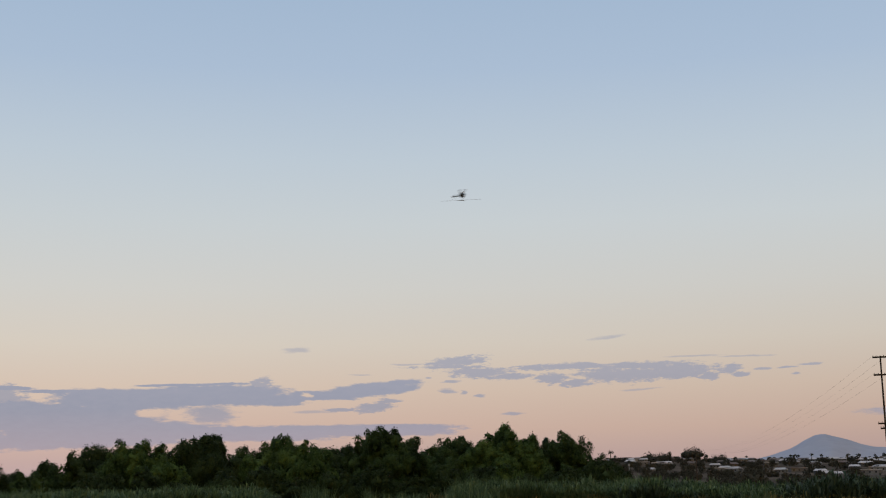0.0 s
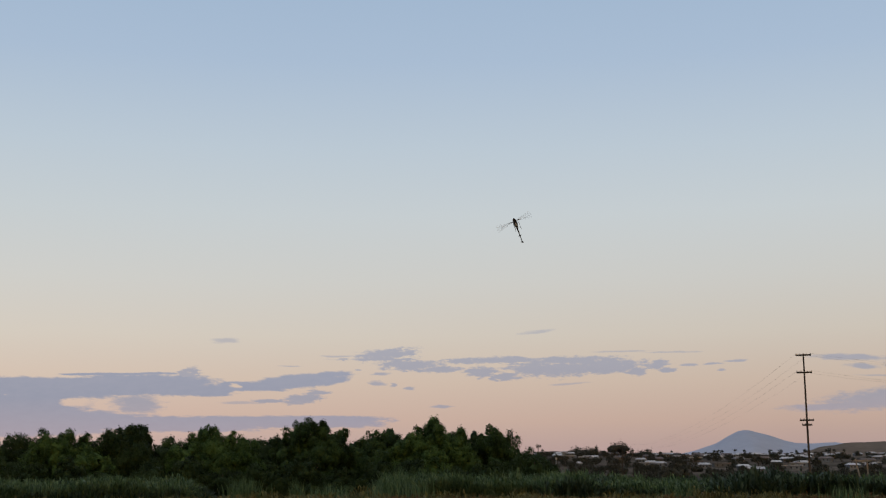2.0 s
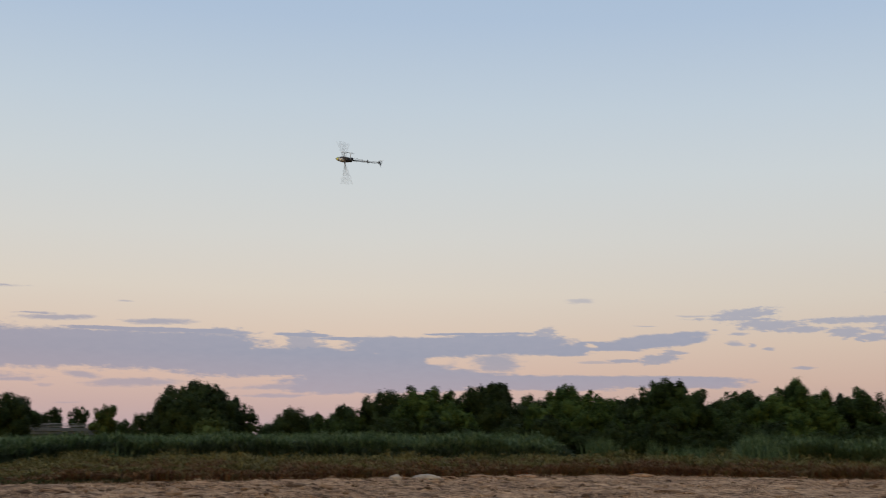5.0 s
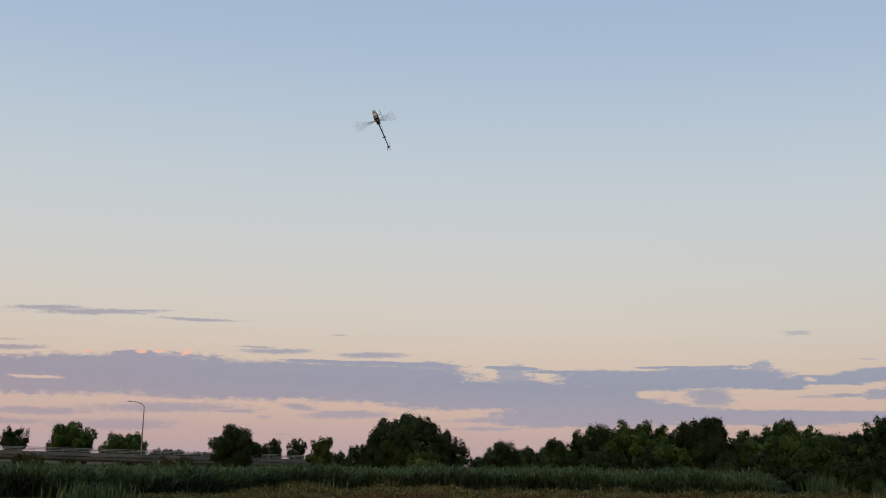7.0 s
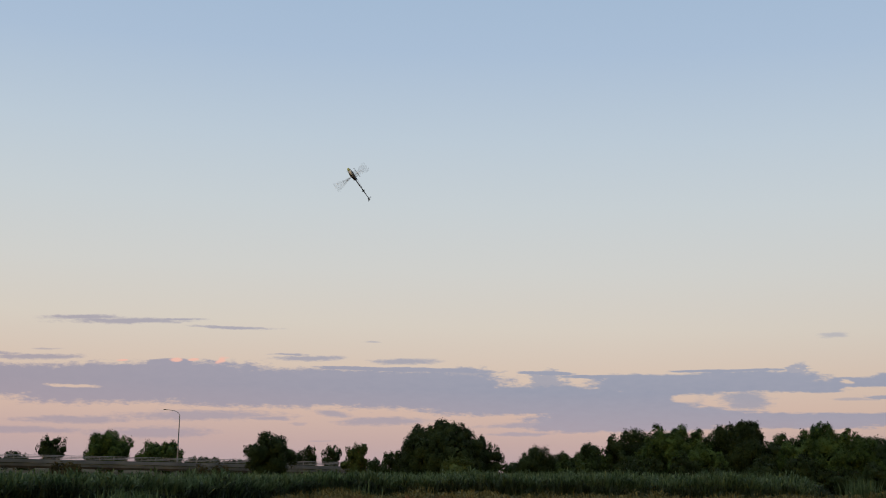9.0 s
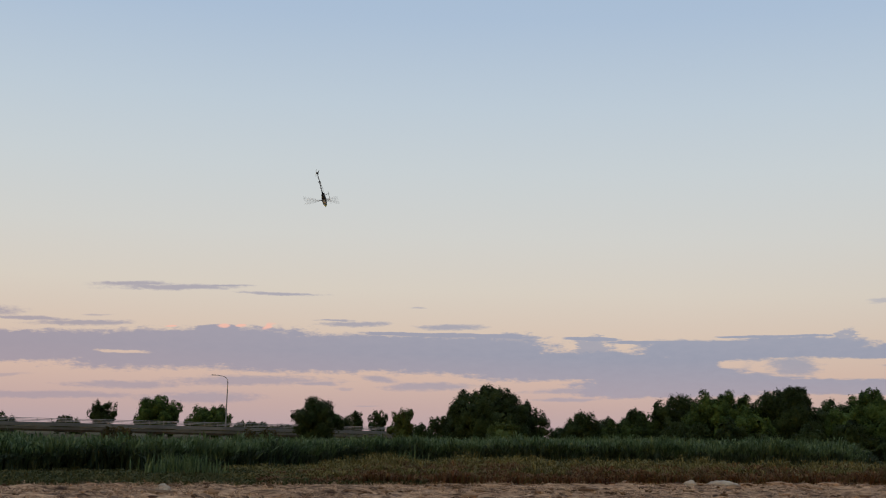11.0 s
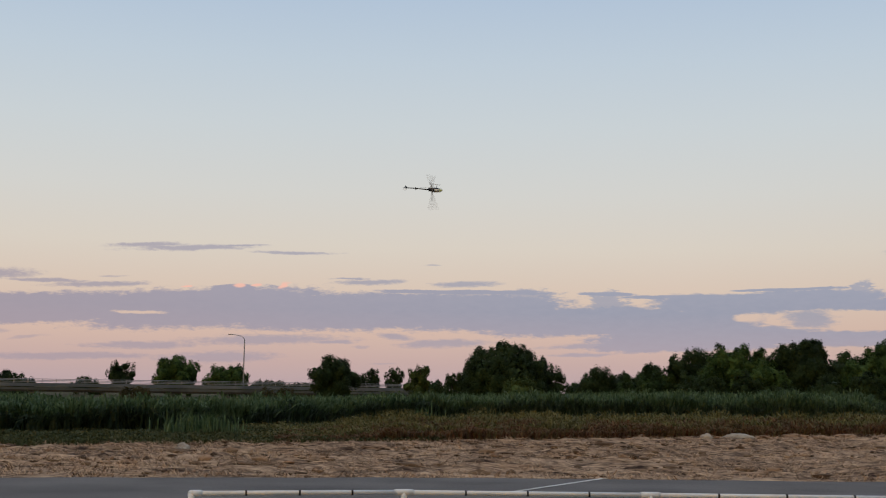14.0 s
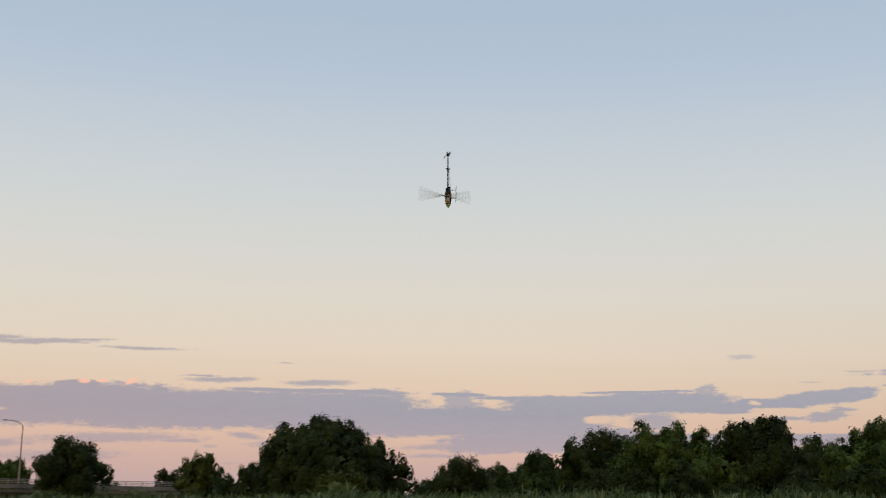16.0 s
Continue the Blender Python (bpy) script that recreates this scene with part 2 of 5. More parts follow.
# ---------------------------------------------------------------- materials
def material(name, colors, rough=.85, scale=3.0, fine=40.0, bump=.3, metal=0.0, island=False, per_object=False, space="Object", spec=.3, translucent=0.0, stretch=None, piece=.55, grain=.5):
    """colors: two to four base colours, mixed by coarse and fine grain, or from piece to piece."""
    m = bpy.data.materials.new(name)
    m.use_nodes = True
    nt = m.node_tree
    b = nt.nodes["Principled BSDF"]
    K = nt.links.new
    tc = nt.nodes.new("ShaderNodeTexCoord")
    big, small = nt.nodes.new("ShaderNodeTexNoise"), nt.nodes.new("ShaderNodeTexNoise")
    big.inputs["Scale"].default_value, small.inputs["Scale"].default_value = scale, fine
    big.inputs["Detail"].default_value = small.inputs["Detail"].default_value = 4
    geo = nt.nodes.new("ShaderNodeNewGeometry")
    src = geo.outputs["Position"] if space == "World" else tc.outputs["Object"]
    if stretch:
        mp = nt.nodes.new("ShaderNodeMapping")
        mp.inputs["Scale"].default_value = stretch
        K(src, mp.inputs[0])
        src = mp.outputs[0]
    K(src, big.inputs["Vector"]), K(src, small.inputs["Vector"])
    add = nt.nodes.new("ShaderNodeMath")
    add.operation = "MULTIPLY_ADD"
    K(small.outputs[0], add.inputs[0])
    add.inputs[1].default_value = grain
    if island or per_object:
        if island:
            rnd = geo.outputs["Random Per Island"]
        else:
            rnd = nt.nodes.new("ShaderNodeObjectInfo").outputs["Random"]
        two = nt.nodes.new("ShaderNodeMath")
        two.operation = "MULTIPLY_ADD"
        K(rnd, two.inputs[0])
        two.inputs[1].default_value = piece
        half = nt.nodes.new("ShaderNodeMath")
        half.operation = "MULTIPLY"
        K(big.outputs[0], half.inputs[0])
        half.inputs[1].default_value = 1.05 - piece
        K(half.outputs[0], two.inputs[2])
        K(two.outputs[0], add.inputs[2])
        add.inputs[1].default_value = .1
    else:
        K(big.outputs[0], add.inputs[2])
        sub = nt.nodes.new("ShaderNodeMath")
        sub.operation = "SUBTRACT"
        K(add.outputs[0], sub.inputs[0])
        sub.inputs[1].default_value = .5 * grain
        add = sub
    ramp = nt.nodes.new("ShaderNodeValToRGB")
    K(add.outputs[0], ramp.inputs[0])
    n = len(colors)
    lo, hi = (.38, .66) if piece < .3 else (.25, .78)
    ramp.color_ramp.elements[0].position, ramp.color_ramp.elements[0].color = lo, (*colors[0], 1)
    ramp.color_ramp.elements[1].position, ramp.color_ramp.elements[1].color = hi, (*colors[-1], 1)
    for i, c in enumerate(colors[1:-1], 1):
        ramp.color_ramp.elements.new(lo + (hi - lo) * i / (n - 1)).color = (*c, 1)
    K(ramp.outputs[0], b.inputs["Base Color"])
    b.inputs["Roughness"].default_value, b.inputs["Metallic"].default_value = rough, metal
    b.inputs["Specular IOR Level"].default_value = spec
    if bump:
        bp = nt.nodes.new("ShaderNodeBump")
        bp.inputs["Strength"].default_value, bp.inputs["Distance"].default_value = bump, .02
        K(small.outputs[0], bp.inputs["Height"])
        K(bp.outputs[0], b.inputs["Normal"])
    if translucent:
        tr = nt.nodes.new("ShaderNodeBsdfTranslucent")
        K(ramp.outputs[0], tr.inputs[0])
        mx = nt.nodes.new("ShaderNodeMixShader")
        mx.inputs[0].default_value = translucent
        K(b.outputs[0], mx.inputs[1]), K(tr.outputs[0], mx.inputs[2])
        K(mx.outputs[0], nt.nodes["Material Output"].inputs[0])
    return m


STRAW = material("mown_straw_soil", [(.045, .028, .02), (.15, .096, .064), (.31, .205, .132), (.45, .305, .2), (.6, .42, .28)], .95, 1.1, 9, 1.0, space="World", spec=.1, stretch=(.34, 1.5, 1), grain=1.3)
STRAND = material("dry_straw", [(.06, .036, .023), (.21, .13, .08), (.46, .305, .192), (.68, .48, .31)], .8, .75, 6, 0, island=True, space="World", stretch=(.3, 1.6, 1), piece=.28)
CLOD = material("straw_clod", [(.04, .027, .02), (.10, .066, .046), (.2, .138, .095), (.36, .25, .17)], .95, 2.5, 14, 1.0, island=True, space="World", spec=.1, stretch=(.5, 1.5, 1), piece=.45)
MARSH = material("marsh_soil", [(.045, .04, .025), (.08, .07, .04), (.07, .08, .04)], .95, .05, 2, .5, space="World", spec=.1)
ASPHALT = material("worn_asphalt", [(.095, .088, .086), (.15, .139, .135), (.195, .181, .174)], .9, .4, 60, .5, space="World", spec=.2)
PAINT = material("road_paint", [(.4, .39, .37), (.62, .61, .58), (.7, .69, .66)], .7, 2, 40, .2, space="World")
REED = material("reed_leaf", [(.018, .042, .017), (.042, .082, .034), (.085, .142, .06), (.14, .20, .092)], .6, .45, 5, 0, island=True, space="World", translucent=.25, piece=.4)
# darker reed green: painted shade low in the bed, and marsh scrub
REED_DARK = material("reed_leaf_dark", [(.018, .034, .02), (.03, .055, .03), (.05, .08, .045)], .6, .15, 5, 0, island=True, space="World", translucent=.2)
WEED = material("dry_dock_stem", [(.055, .026, .015), (.12, .06, .031), (.19, .102, .05), (.13, .115, .05)], .85, .12, 5, 0, island=True, space="World", translucent=.15)
WEED_GREEN = material("weed_leaf", [(.06, .066, .022), (.115, .112, .037), (.2, .172, .062)], .8, .12, 5, 0, island=True, space="World", translucent=.2)
GRASS = material("green_grass", [(.03, .043, .017), (.055, .072, .027), (.10, .102, .042)], .8, .2, 5, 0, island=True, space="World", translucent=.2)
LEAF = material("willow_leaf", [(.014, .033, .009), (.036, .07, .018), (.076, .13, .034)], .7, .75, 3, 0, island=True, space="World", translucent=.1, spec=.12, piece=.22)
LEAF_MID = material("mid_leaf", [(.009, .022, .007), (.023, .046, .013), (.047, .082, .024)], .7, .75, 3, 0, island=True, space="World", translucent=.1, spec=.12, piece=.22)
LEAF_DARK = material("dark_leaf", [(.009, .02, .008), (.02, .038, .013), (.036, .06, .02)], .7, .75, 3, 0, island=True, space="World", translucent=.1, spec=.12, piece=.22)
LEAF_YELLOW = material("pale_leaf", [(.03, .05, .013), (.05, .078, .022), (.075, .11, .032)], .7, .75, 3, 0, island=True, space="World", translucent=.1, spec=.12, piece=.22)
# leaf colour greyed and lightened to hold the haze before the far town
LEAF_HAZED = material("hazed_town_leaf", [(.03, .034, .028), (.05, .052, .042), (.07, .07, .056)], .8, .2, 1, 0, island=True, space="World", translucent=.1, spec=.1, piece=.3)
LEAF_BROWN = material("brownish_leaf", [(.022, .026, .012), (.05, .048, .022), (.085, .075, .036)], .75, .75, 3, 0, island=True, space="World", translucent=.2, spec=.12, piece=.3)
BARK = material("bark", [(.05, .04, .03), (.10, .08, .06), (.14, .12, .095)], .9, 3, 30, .8)
CONCRETE = material("weathered_concrete", [(.085, .108, .135), (.125, .152, .182), (.165, .195, .225)], .85, .25, 8, .3)
# dark copy of the concrete, coloured for the shade under the bridge deck
SHADED_CONCRETE = material("shaded_concrete", [(.03, .032, .034), (.06, .062, .064), (.09, .092, .092)], .9, .25, 8, .3)
STEEL = material("galvanised_steel", [(.20, .21, .225), (.28, .29, .305), (.36, .37, .385)], .5, 2, 20, .1, metal=.6)
WOOD = material("creosoted_pole", [(.03, .022, .018), (.055, .042, .032), (.08, .062, .048)], .85, 1.5, 20, .4)
GREY_WOOD = material("weathered_wood", [(.16, .125, .10), (.24, .195, .16), (.31, .26, .215)], .85, 1.5, 20, .4)
WIRE = material("power_wire", [(.10, .09, .09), (.14, .13, .13)], .6, 2, 20, 0)
PVC = material("white_pvc", [(.66, .69, .72), (.78, .81, .84), (.82, .85, .88)], .4, 4, 60, .05, spec=.45)
BLACK_CLIP = material("black_clip", [(.012, .012, .013), (.03, .03, .032)], .5, 8, 50, .05)
STONE = material("pale_stone", [(.26, .23, .20), (.40, .36, .31), (.5, .46, .40)], .9, 3, 25, .6)
# pale and bluish because aerial haze is mixed into the base colour
MOUNTAIN = material("hazed_blue_mountain", [(.36, .385, .47), (.40, .425, .51), (.43, .455, .54)], 1.0, .002, .03, 0, space="World", spec=0)
HILL = material("scrub_hill", [(.09, .075, .065), (.14, .115, .095), (.19, .155, .13)], 1.0, .01, .12, 0, space="World", spec=0)
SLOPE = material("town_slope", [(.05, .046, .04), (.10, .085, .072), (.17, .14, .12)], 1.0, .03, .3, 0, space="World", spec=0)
WALLS = material("stucco", [(.055, .058, .064), (.09, .093, .10), (.2, .205, .215), (.11, .11, .112)], .9, .2, 5, 0, per_object=True)
ROOFS = material("roof_covering", [(.08, .065, .06), (.14, .115, .11), (.26, .25, .26), (.5, .5, .53)], .85, .2, 5, .1, per_object=True)
PANE = material("dark_window", [(.03, .035, .04), (.06, .065, .075)], .15, 1, 5, 0)
CANOPY = material("lime_canopy", [(.50, .60, .16), (.58, .68, .24), (.64, .74, .30)], .28, 6, 60, 0, spec=.5)
CARBON = material("carbon_black", [(.010, .010, .011), (.022, .022, .024)], .35, 30, 150, .05, spec=.5)
BLADE = material("grey_carbon_blade", [(.24, .24, .245), (.32, .32, .325)], .4, 10, 80, 0)
WHITE_PAINT = material("white_canopy_panel", [(.66, .66, .62), (.75, .75, .72)], .3, 6, 60, 0, spec=.5)
ALLOY = material("machined_alloy", [(.4, .4, .41), (.55, .55, .56)], .35, 20, 80, .05, metal=.9)
SKID = material("grey_skid", [(.2, .2, .2), (.3, .3, .29)], .4, 10, 60, 0)


# ---------------------------------------------------------------- mesh helpers
def mesh_from(name, verts, faces, mat, smooth=False):
    me = bpy.data.meshes.new(name)
    me.from_pydata([tuple(v) for v in verts] if not isinstance(verts, list) else verts, [], faces)
    me.materials.append(mat)
    if smooth:
        me.polygons.foreach_set("use_smooth", [True] * len(me.polygons))
    me.update()
    return me


def part(name, bm, mat, parent, label="", smooth=False):
    me = bpy.data.meshes.new(name)
    bm.to_mesh(me)
    bm.free()
    me.materials.append(mat)
    if smooth:
        me.polygons.foreach_set("use_smooth", [True] * len(me.polygons))
    ob = new(name, me)
    ob.parent = parent
    if label:
        ob["label"] = label
    return ob


def box(bm, x0, x1, y0, y1, z0, z1, bevel=0.0):
    r = bmesh.ops.create_cube(bm, size=1, matrix=Matrix.Translation(((x0 + x1) / 2, (y0 + y1) / 2, (z0 + z1) / 2)) @ Matrix.Diagonal((x1 - x0, y1 - y0, z1 - z0, 1)))
    if bevel:
        es = list({e for v in r["verts"] for e in v.link_edges})
        bmesh.ops.bevel(bm, geom=es, offset=bevel, segments=2, affect="EDGES")
    return bm


def tube(bm, a, b, r0, r1=None, seg=10):
    """A tapered round bar from a to b."""
    a, b = Vector(a), Vector(b)
    r1 = r0 if r1 is None else r1
    q = (b - a).to_track_quat("Z", "Y").to_matrix().to_4x4()
    bmesh.ops.create_cone(bm, cap_ends=True, segments=seg, radius1=r0, radius2=r1, depth=(b - a).length, matrix=Matrix.Translation((a + b) / 2) @ q)
    return bm


def bent_tube(bm, pts, r, seg=8):
    for a, b in zip(pts[:-1], pts[1:]):
        tube(bm, a, b, r, r, seg)
        bmesh.ops.create_uvsphere(bm, u_segments=seg, v_segments=6, radius=r * .99, matrix=Matrix.Translation(b))
    return bm


def empty(name, x, y, z, turn=0):
    ob = new(name)
    ob.matrix_world = pose(x, y, z, 0, 0, turn)
    return ob


def at(az, dist):
    return dist * math.sin(radians(az)), dist * math.cos(radians(az))


def rise(t, knots):
    """A height between knots (place, height), smoothly."""
    xs, ys = zip(*knots)
    return float(np.interp(t, xs, ys))


# ---------------------------------------------------------------- ground
def straw_edge(x):
    """Where the mown strip ends and the weeds begin."""
    return rise(x, [(-40, 15), (-18, 33), (-11, 39.5), (-7, 44), (1.4, 52), (10.7, 60.5), (20, 61.5), (32, 57.5), (43, 56), (70, 54)])


def runway_edge(x):
    """The far edge of the asphalt."""
    return rise(x, [(-40, 10), (-11.7, 21.3), (-4.1, 24.4), (4.7, 26.6), (10, 25.4), (17, 22.5), (40, 14)])


def ground_height(x, y):
    h = 0.0
    if 20 < y < 70 and -60 < x < 80:
        e = straw_edge(x)
        f = max(0, min(1, (y - runway_edge(x) - .15) / 2.5)) * max(0, min(1, (e + 2 - y) / 3))
        v = Vector((x * .35, y * 1.1, 0))
        h -= .02 + .05 * f
        h += f * (.09 * noise.noise(v) + .10 * noise.noise(v * 2.3) + .13 * abs(noise.noise(v * 4.3)) + .07 * noise.noise(v * 8.0))
        h += .07 * math.exp(-((y - e + .8) / .9) ** 2) * (.6 + 1.1 * noise.noise(Vector((x * .9, 3, 0))))
    return h


def make_ground():
    xs = np.concatenate([[-4900, -2500, -1200, -600, -300, -150, -90], np.arange(-60, -30, 2), np.arange(-30, 45, .27), np.arange(45, 80, 2), [100, 160, 320, 620, 1250, 2500, 4900]])
    ys = np.concatenate([[-4900, -2000, -800, -300, -120, -50, -20, 0, 8, 11], np.arange(12, 64, .17), np.arange(64, 80, 2), [90, 110, 140, 200, 300, 450, 700, 1200, 2500, 4900]])
    verts = [(float(a), float(b), ground_height(float(a), float(b))) for b in ys for a in xs]
    w = len(xs)
    faces = [(j * w + i, j * w + i + 1, (j + 1) * w + i + 1, (j + 1) * w + i) for j in range(len(ys) - 1) for i in range(w - 1)]
    me = mesh_from("ground", verts, faces, STRAW, True)
    me.materials.append(MARSH)
    for p in me.polygons:
        c = p.center
        if c.y > straw_edge(c.x) + .6 or abs(c.x) > 85 or c.y < -60:
            p.material_index = 1
    return tagged(new("ground", me), "mown straw field and dark marsh soil", "ground", kind="structure")


make_ground()


def make_runway():
    xs = np.arange(-60, 90, 1.0)
    rng = random.Random(4)
    verts, faces = [], []
    for x in xs:
        e = runway_edge(x) + rng.uniform(-.12, .12)
        verts += [(x, -9, .03), (x, 9, .035), (x, e, .03), (x, e + .08, -.05)]
    for i in range(len(xs) - 1):
        for k in range(3):
            a = i * 4 + k
            faces.append((a, a + 4, a + 5, a + 1))
    tagged(new("runway", mesh_from("runway", verts, faces, ASPHALT)), "grey worn asphalt model runway", "runway", kind="structure")
    bm = bmesh.new()
    a, b = Vector((-1.62, 25.2, .036)), Vector((-3.2, 20.2, .038))
    side = Vector((.06, .02, 0))
    top = [bm.verts.new(p) for p in (a - side, a + side, b + side, b - side)]
    bm.faces.new(top)
    r = bmesh.ops.extrude_face_region(bm, geom=list(bm.faces))
    bmesh.ops.translate(bm, vec=(0, 0, .003), verts=[v for v in r["geom"] if isinstance(v, bmesh.types.BMVert)])
    me = bpy.data.meshes.new("runway_line")
    bm.to_mesh(me)
    bm.free()
    me.materials.append(PAINT)
    tagged(new("runway_line", me), "faded white painted line on the asphalt", "road marking", kind="structure")


make_runway()


# ---------------------------------------------------------------- blades: reeds, weeds, grass, straw
def blades(name, places, heights, widths, mat, label, category, lean=.35, base_z=0.0, seed=1, flat=False):
    """Many thin bent leaves as one object."""
    rng = np.random.default_rng(seed)
    n = len(places)
    p = np.zeros((n, 3))
    p[:, :2] = places
    p[:, 2] = base_z
    turn = rng.normal(0, .28, n) + np.pi * rng.integers(0, 2, n) if flat else rng.uniform(0, 2 * np.pi, n)
    d = np.stack([np.cos(turn), np.sin(turn), np.zeros(n)], 1)
    face = turn + np.pi / 2 + rng.normal(0, .5, n)
    s = np.stack([np.cos(face), np.sin(face), np.zeros(n)], 1) * (np.asarray(widths) / 2)[:, None]
    h = np.asarray(heights)[:, None]
    bend = np.abs(rng.normal(0, 1, n) * lean)[:, None] * h
    up = np.array([0, 0, 1.0])
    if flat:
        mid, tip = p + d * h * .5 + up * rng.uniform(.02, .09, n)[:, None], p + d * h + up * rng.uniform(0, .12, n)[:, None]
    else:
        mid, tip = p + d * bend * .3 + up * h * .62, p + d * bend + up * h * (1 - .25 * np.clip(bend / h, 0, 1))
    v = np.stack([p - s * .7, p + s * .7, mid + s, mid - s, tip], 1).reshape(-1, 3)
    i = np.arange(n) * 5
    me = bpy.data.meshes.new(name)
    me.vertices.add(n * 5)
    me.vertices.foreach_set("co", v.ravel())
    loops = np.stack([i, i + 1, i + 2, i + 3, i + 3, i + 2, i + 4], 1).ravel()
    me.loops.add(len(loops))
    me.loops.foreach_set("vertex_index", loops.astype(np.int32))
    me.polygons.add(n * 2)
    starts = np.stack([np.arange(n) * 7, np.arange(n) * 7 + 4], 1).ravel()
    me.polygons.foreach_set("loop_start", starts.astype(np.int32))
    me.update(calc_edges=True)
    me.materials.append(mat)
    return tagged(new(name, me), label, category, kind="stuff")


def scatter(n, az0, az1, front, depth, seed, clump=0.0, near=1.6):
    """Places in a bed whose front edge lies at the distance front(azimuth)."""
    rng = np.random.default_rng(seed)
    az = rng.uniform(az0, az1, n)
    dist = np.array([front(a) for a in az]) + depth * rng.uniform(0, 1, n) ** near
    if clump:
        az = az + clump * np.sin(az * 7.3 + 3 * np.sin(dist)) * .3
    a = np.radians(az)
    return np.stack([dist * np.sin(a), dist * np.cos(a)], 1), az, dist


reed_front = lambda a: rise(a, [(-40, 40), (-29, 47), (-23, 50), (-19, 57), (-16.5, 64), (-10, 74), (0, 76), (9, 78), (24, 78), (40, 76)])
weed_front = lambda a: math.hypot(*[c for c in edge_point(a)])


def edge_point(a):
    """The point of the strip's far edge at this azimuth."""
    lo, hi = 15.0, 90.0
    for _ in range(30):
        m = (lo + hi) / 2
        x, y = at(a, m)
        lo, hi = (m, hi) if y < straw_edge(x) else (lo, m)
    return at(a, lo)


def hum(az, k, seed):
    """Slow uneven swell along a bed, about -1 to 1."""
    return np.sin(az * k + seed) * .5 + np.sin(az * k * 2.7 + seed * 2.1) * .3 + np.sin(az * k * 6.3 + seed * 3.7) * .2


def patchy(p, scale, seed):
    """Uneven growth, about 0 to 1, from place to place."""
    return np.array([.5 + .7 * noise.noise(Vector((a * scale, b * scale * .6, seed))) for a, b in p]).clip(0, 1)


def bed(name, n, az0, az1, front, depth, height, seed, mat, label, category, stem=(.045, .08), leafy=2.4, lean=.34, near=1.6, fade=None, swell=.3, scale=.28):
    """A bed of upright stems with side leaves at all heights. height(az, dist): the top of the bed."""
    rng = np.random.default_rng(seed)
    p, az, d = scatter(n, az0, az1, front, depth, seed, near=near)
    top = np.array([height(a, b) for a, b in zip(az, d)]) * (1 - swell * .5 + swell * patchy(p, scale, seed)) * (.76 + .46 * patchy(p, scale * 3.5, seed + 7))
    if fade is not None:
        top = top * fade(az)
    k = np.where(rng.uniform(0, 1, n) < .2, rng.uniform(.85, 1.13, n), rng.uniform(.55, 1.0, n))
    a, ha, wa, za = p, top * k, rng.uniform(*stem, n), np.zeros(n)
    m = int(n * leafy)
    pick = rng.integers(0, n, m)
    q = p[pick] + rng.normal(0, .06, (m, 2))
    zq = top[pick] * k[pick] * rng.uniform(.15, .85, m)
    hq = (top[pick] - zq).clip(.12) * rng.uniform(.35, .75, m)
    places = np.concatenate([a, q])
    return blades(name, places, np.concatenate([ha, hq]), np.concatenate([wa, rng.uniform(stem[0] * 1.1, stem[1] * 1.3, m)]), mat, label, category, base_z=np.concatenate([za, zq]), seed=seed + 500,
                  lean=np.concatenate([np.full(n, lean), np.full(m, lean * 3)]))


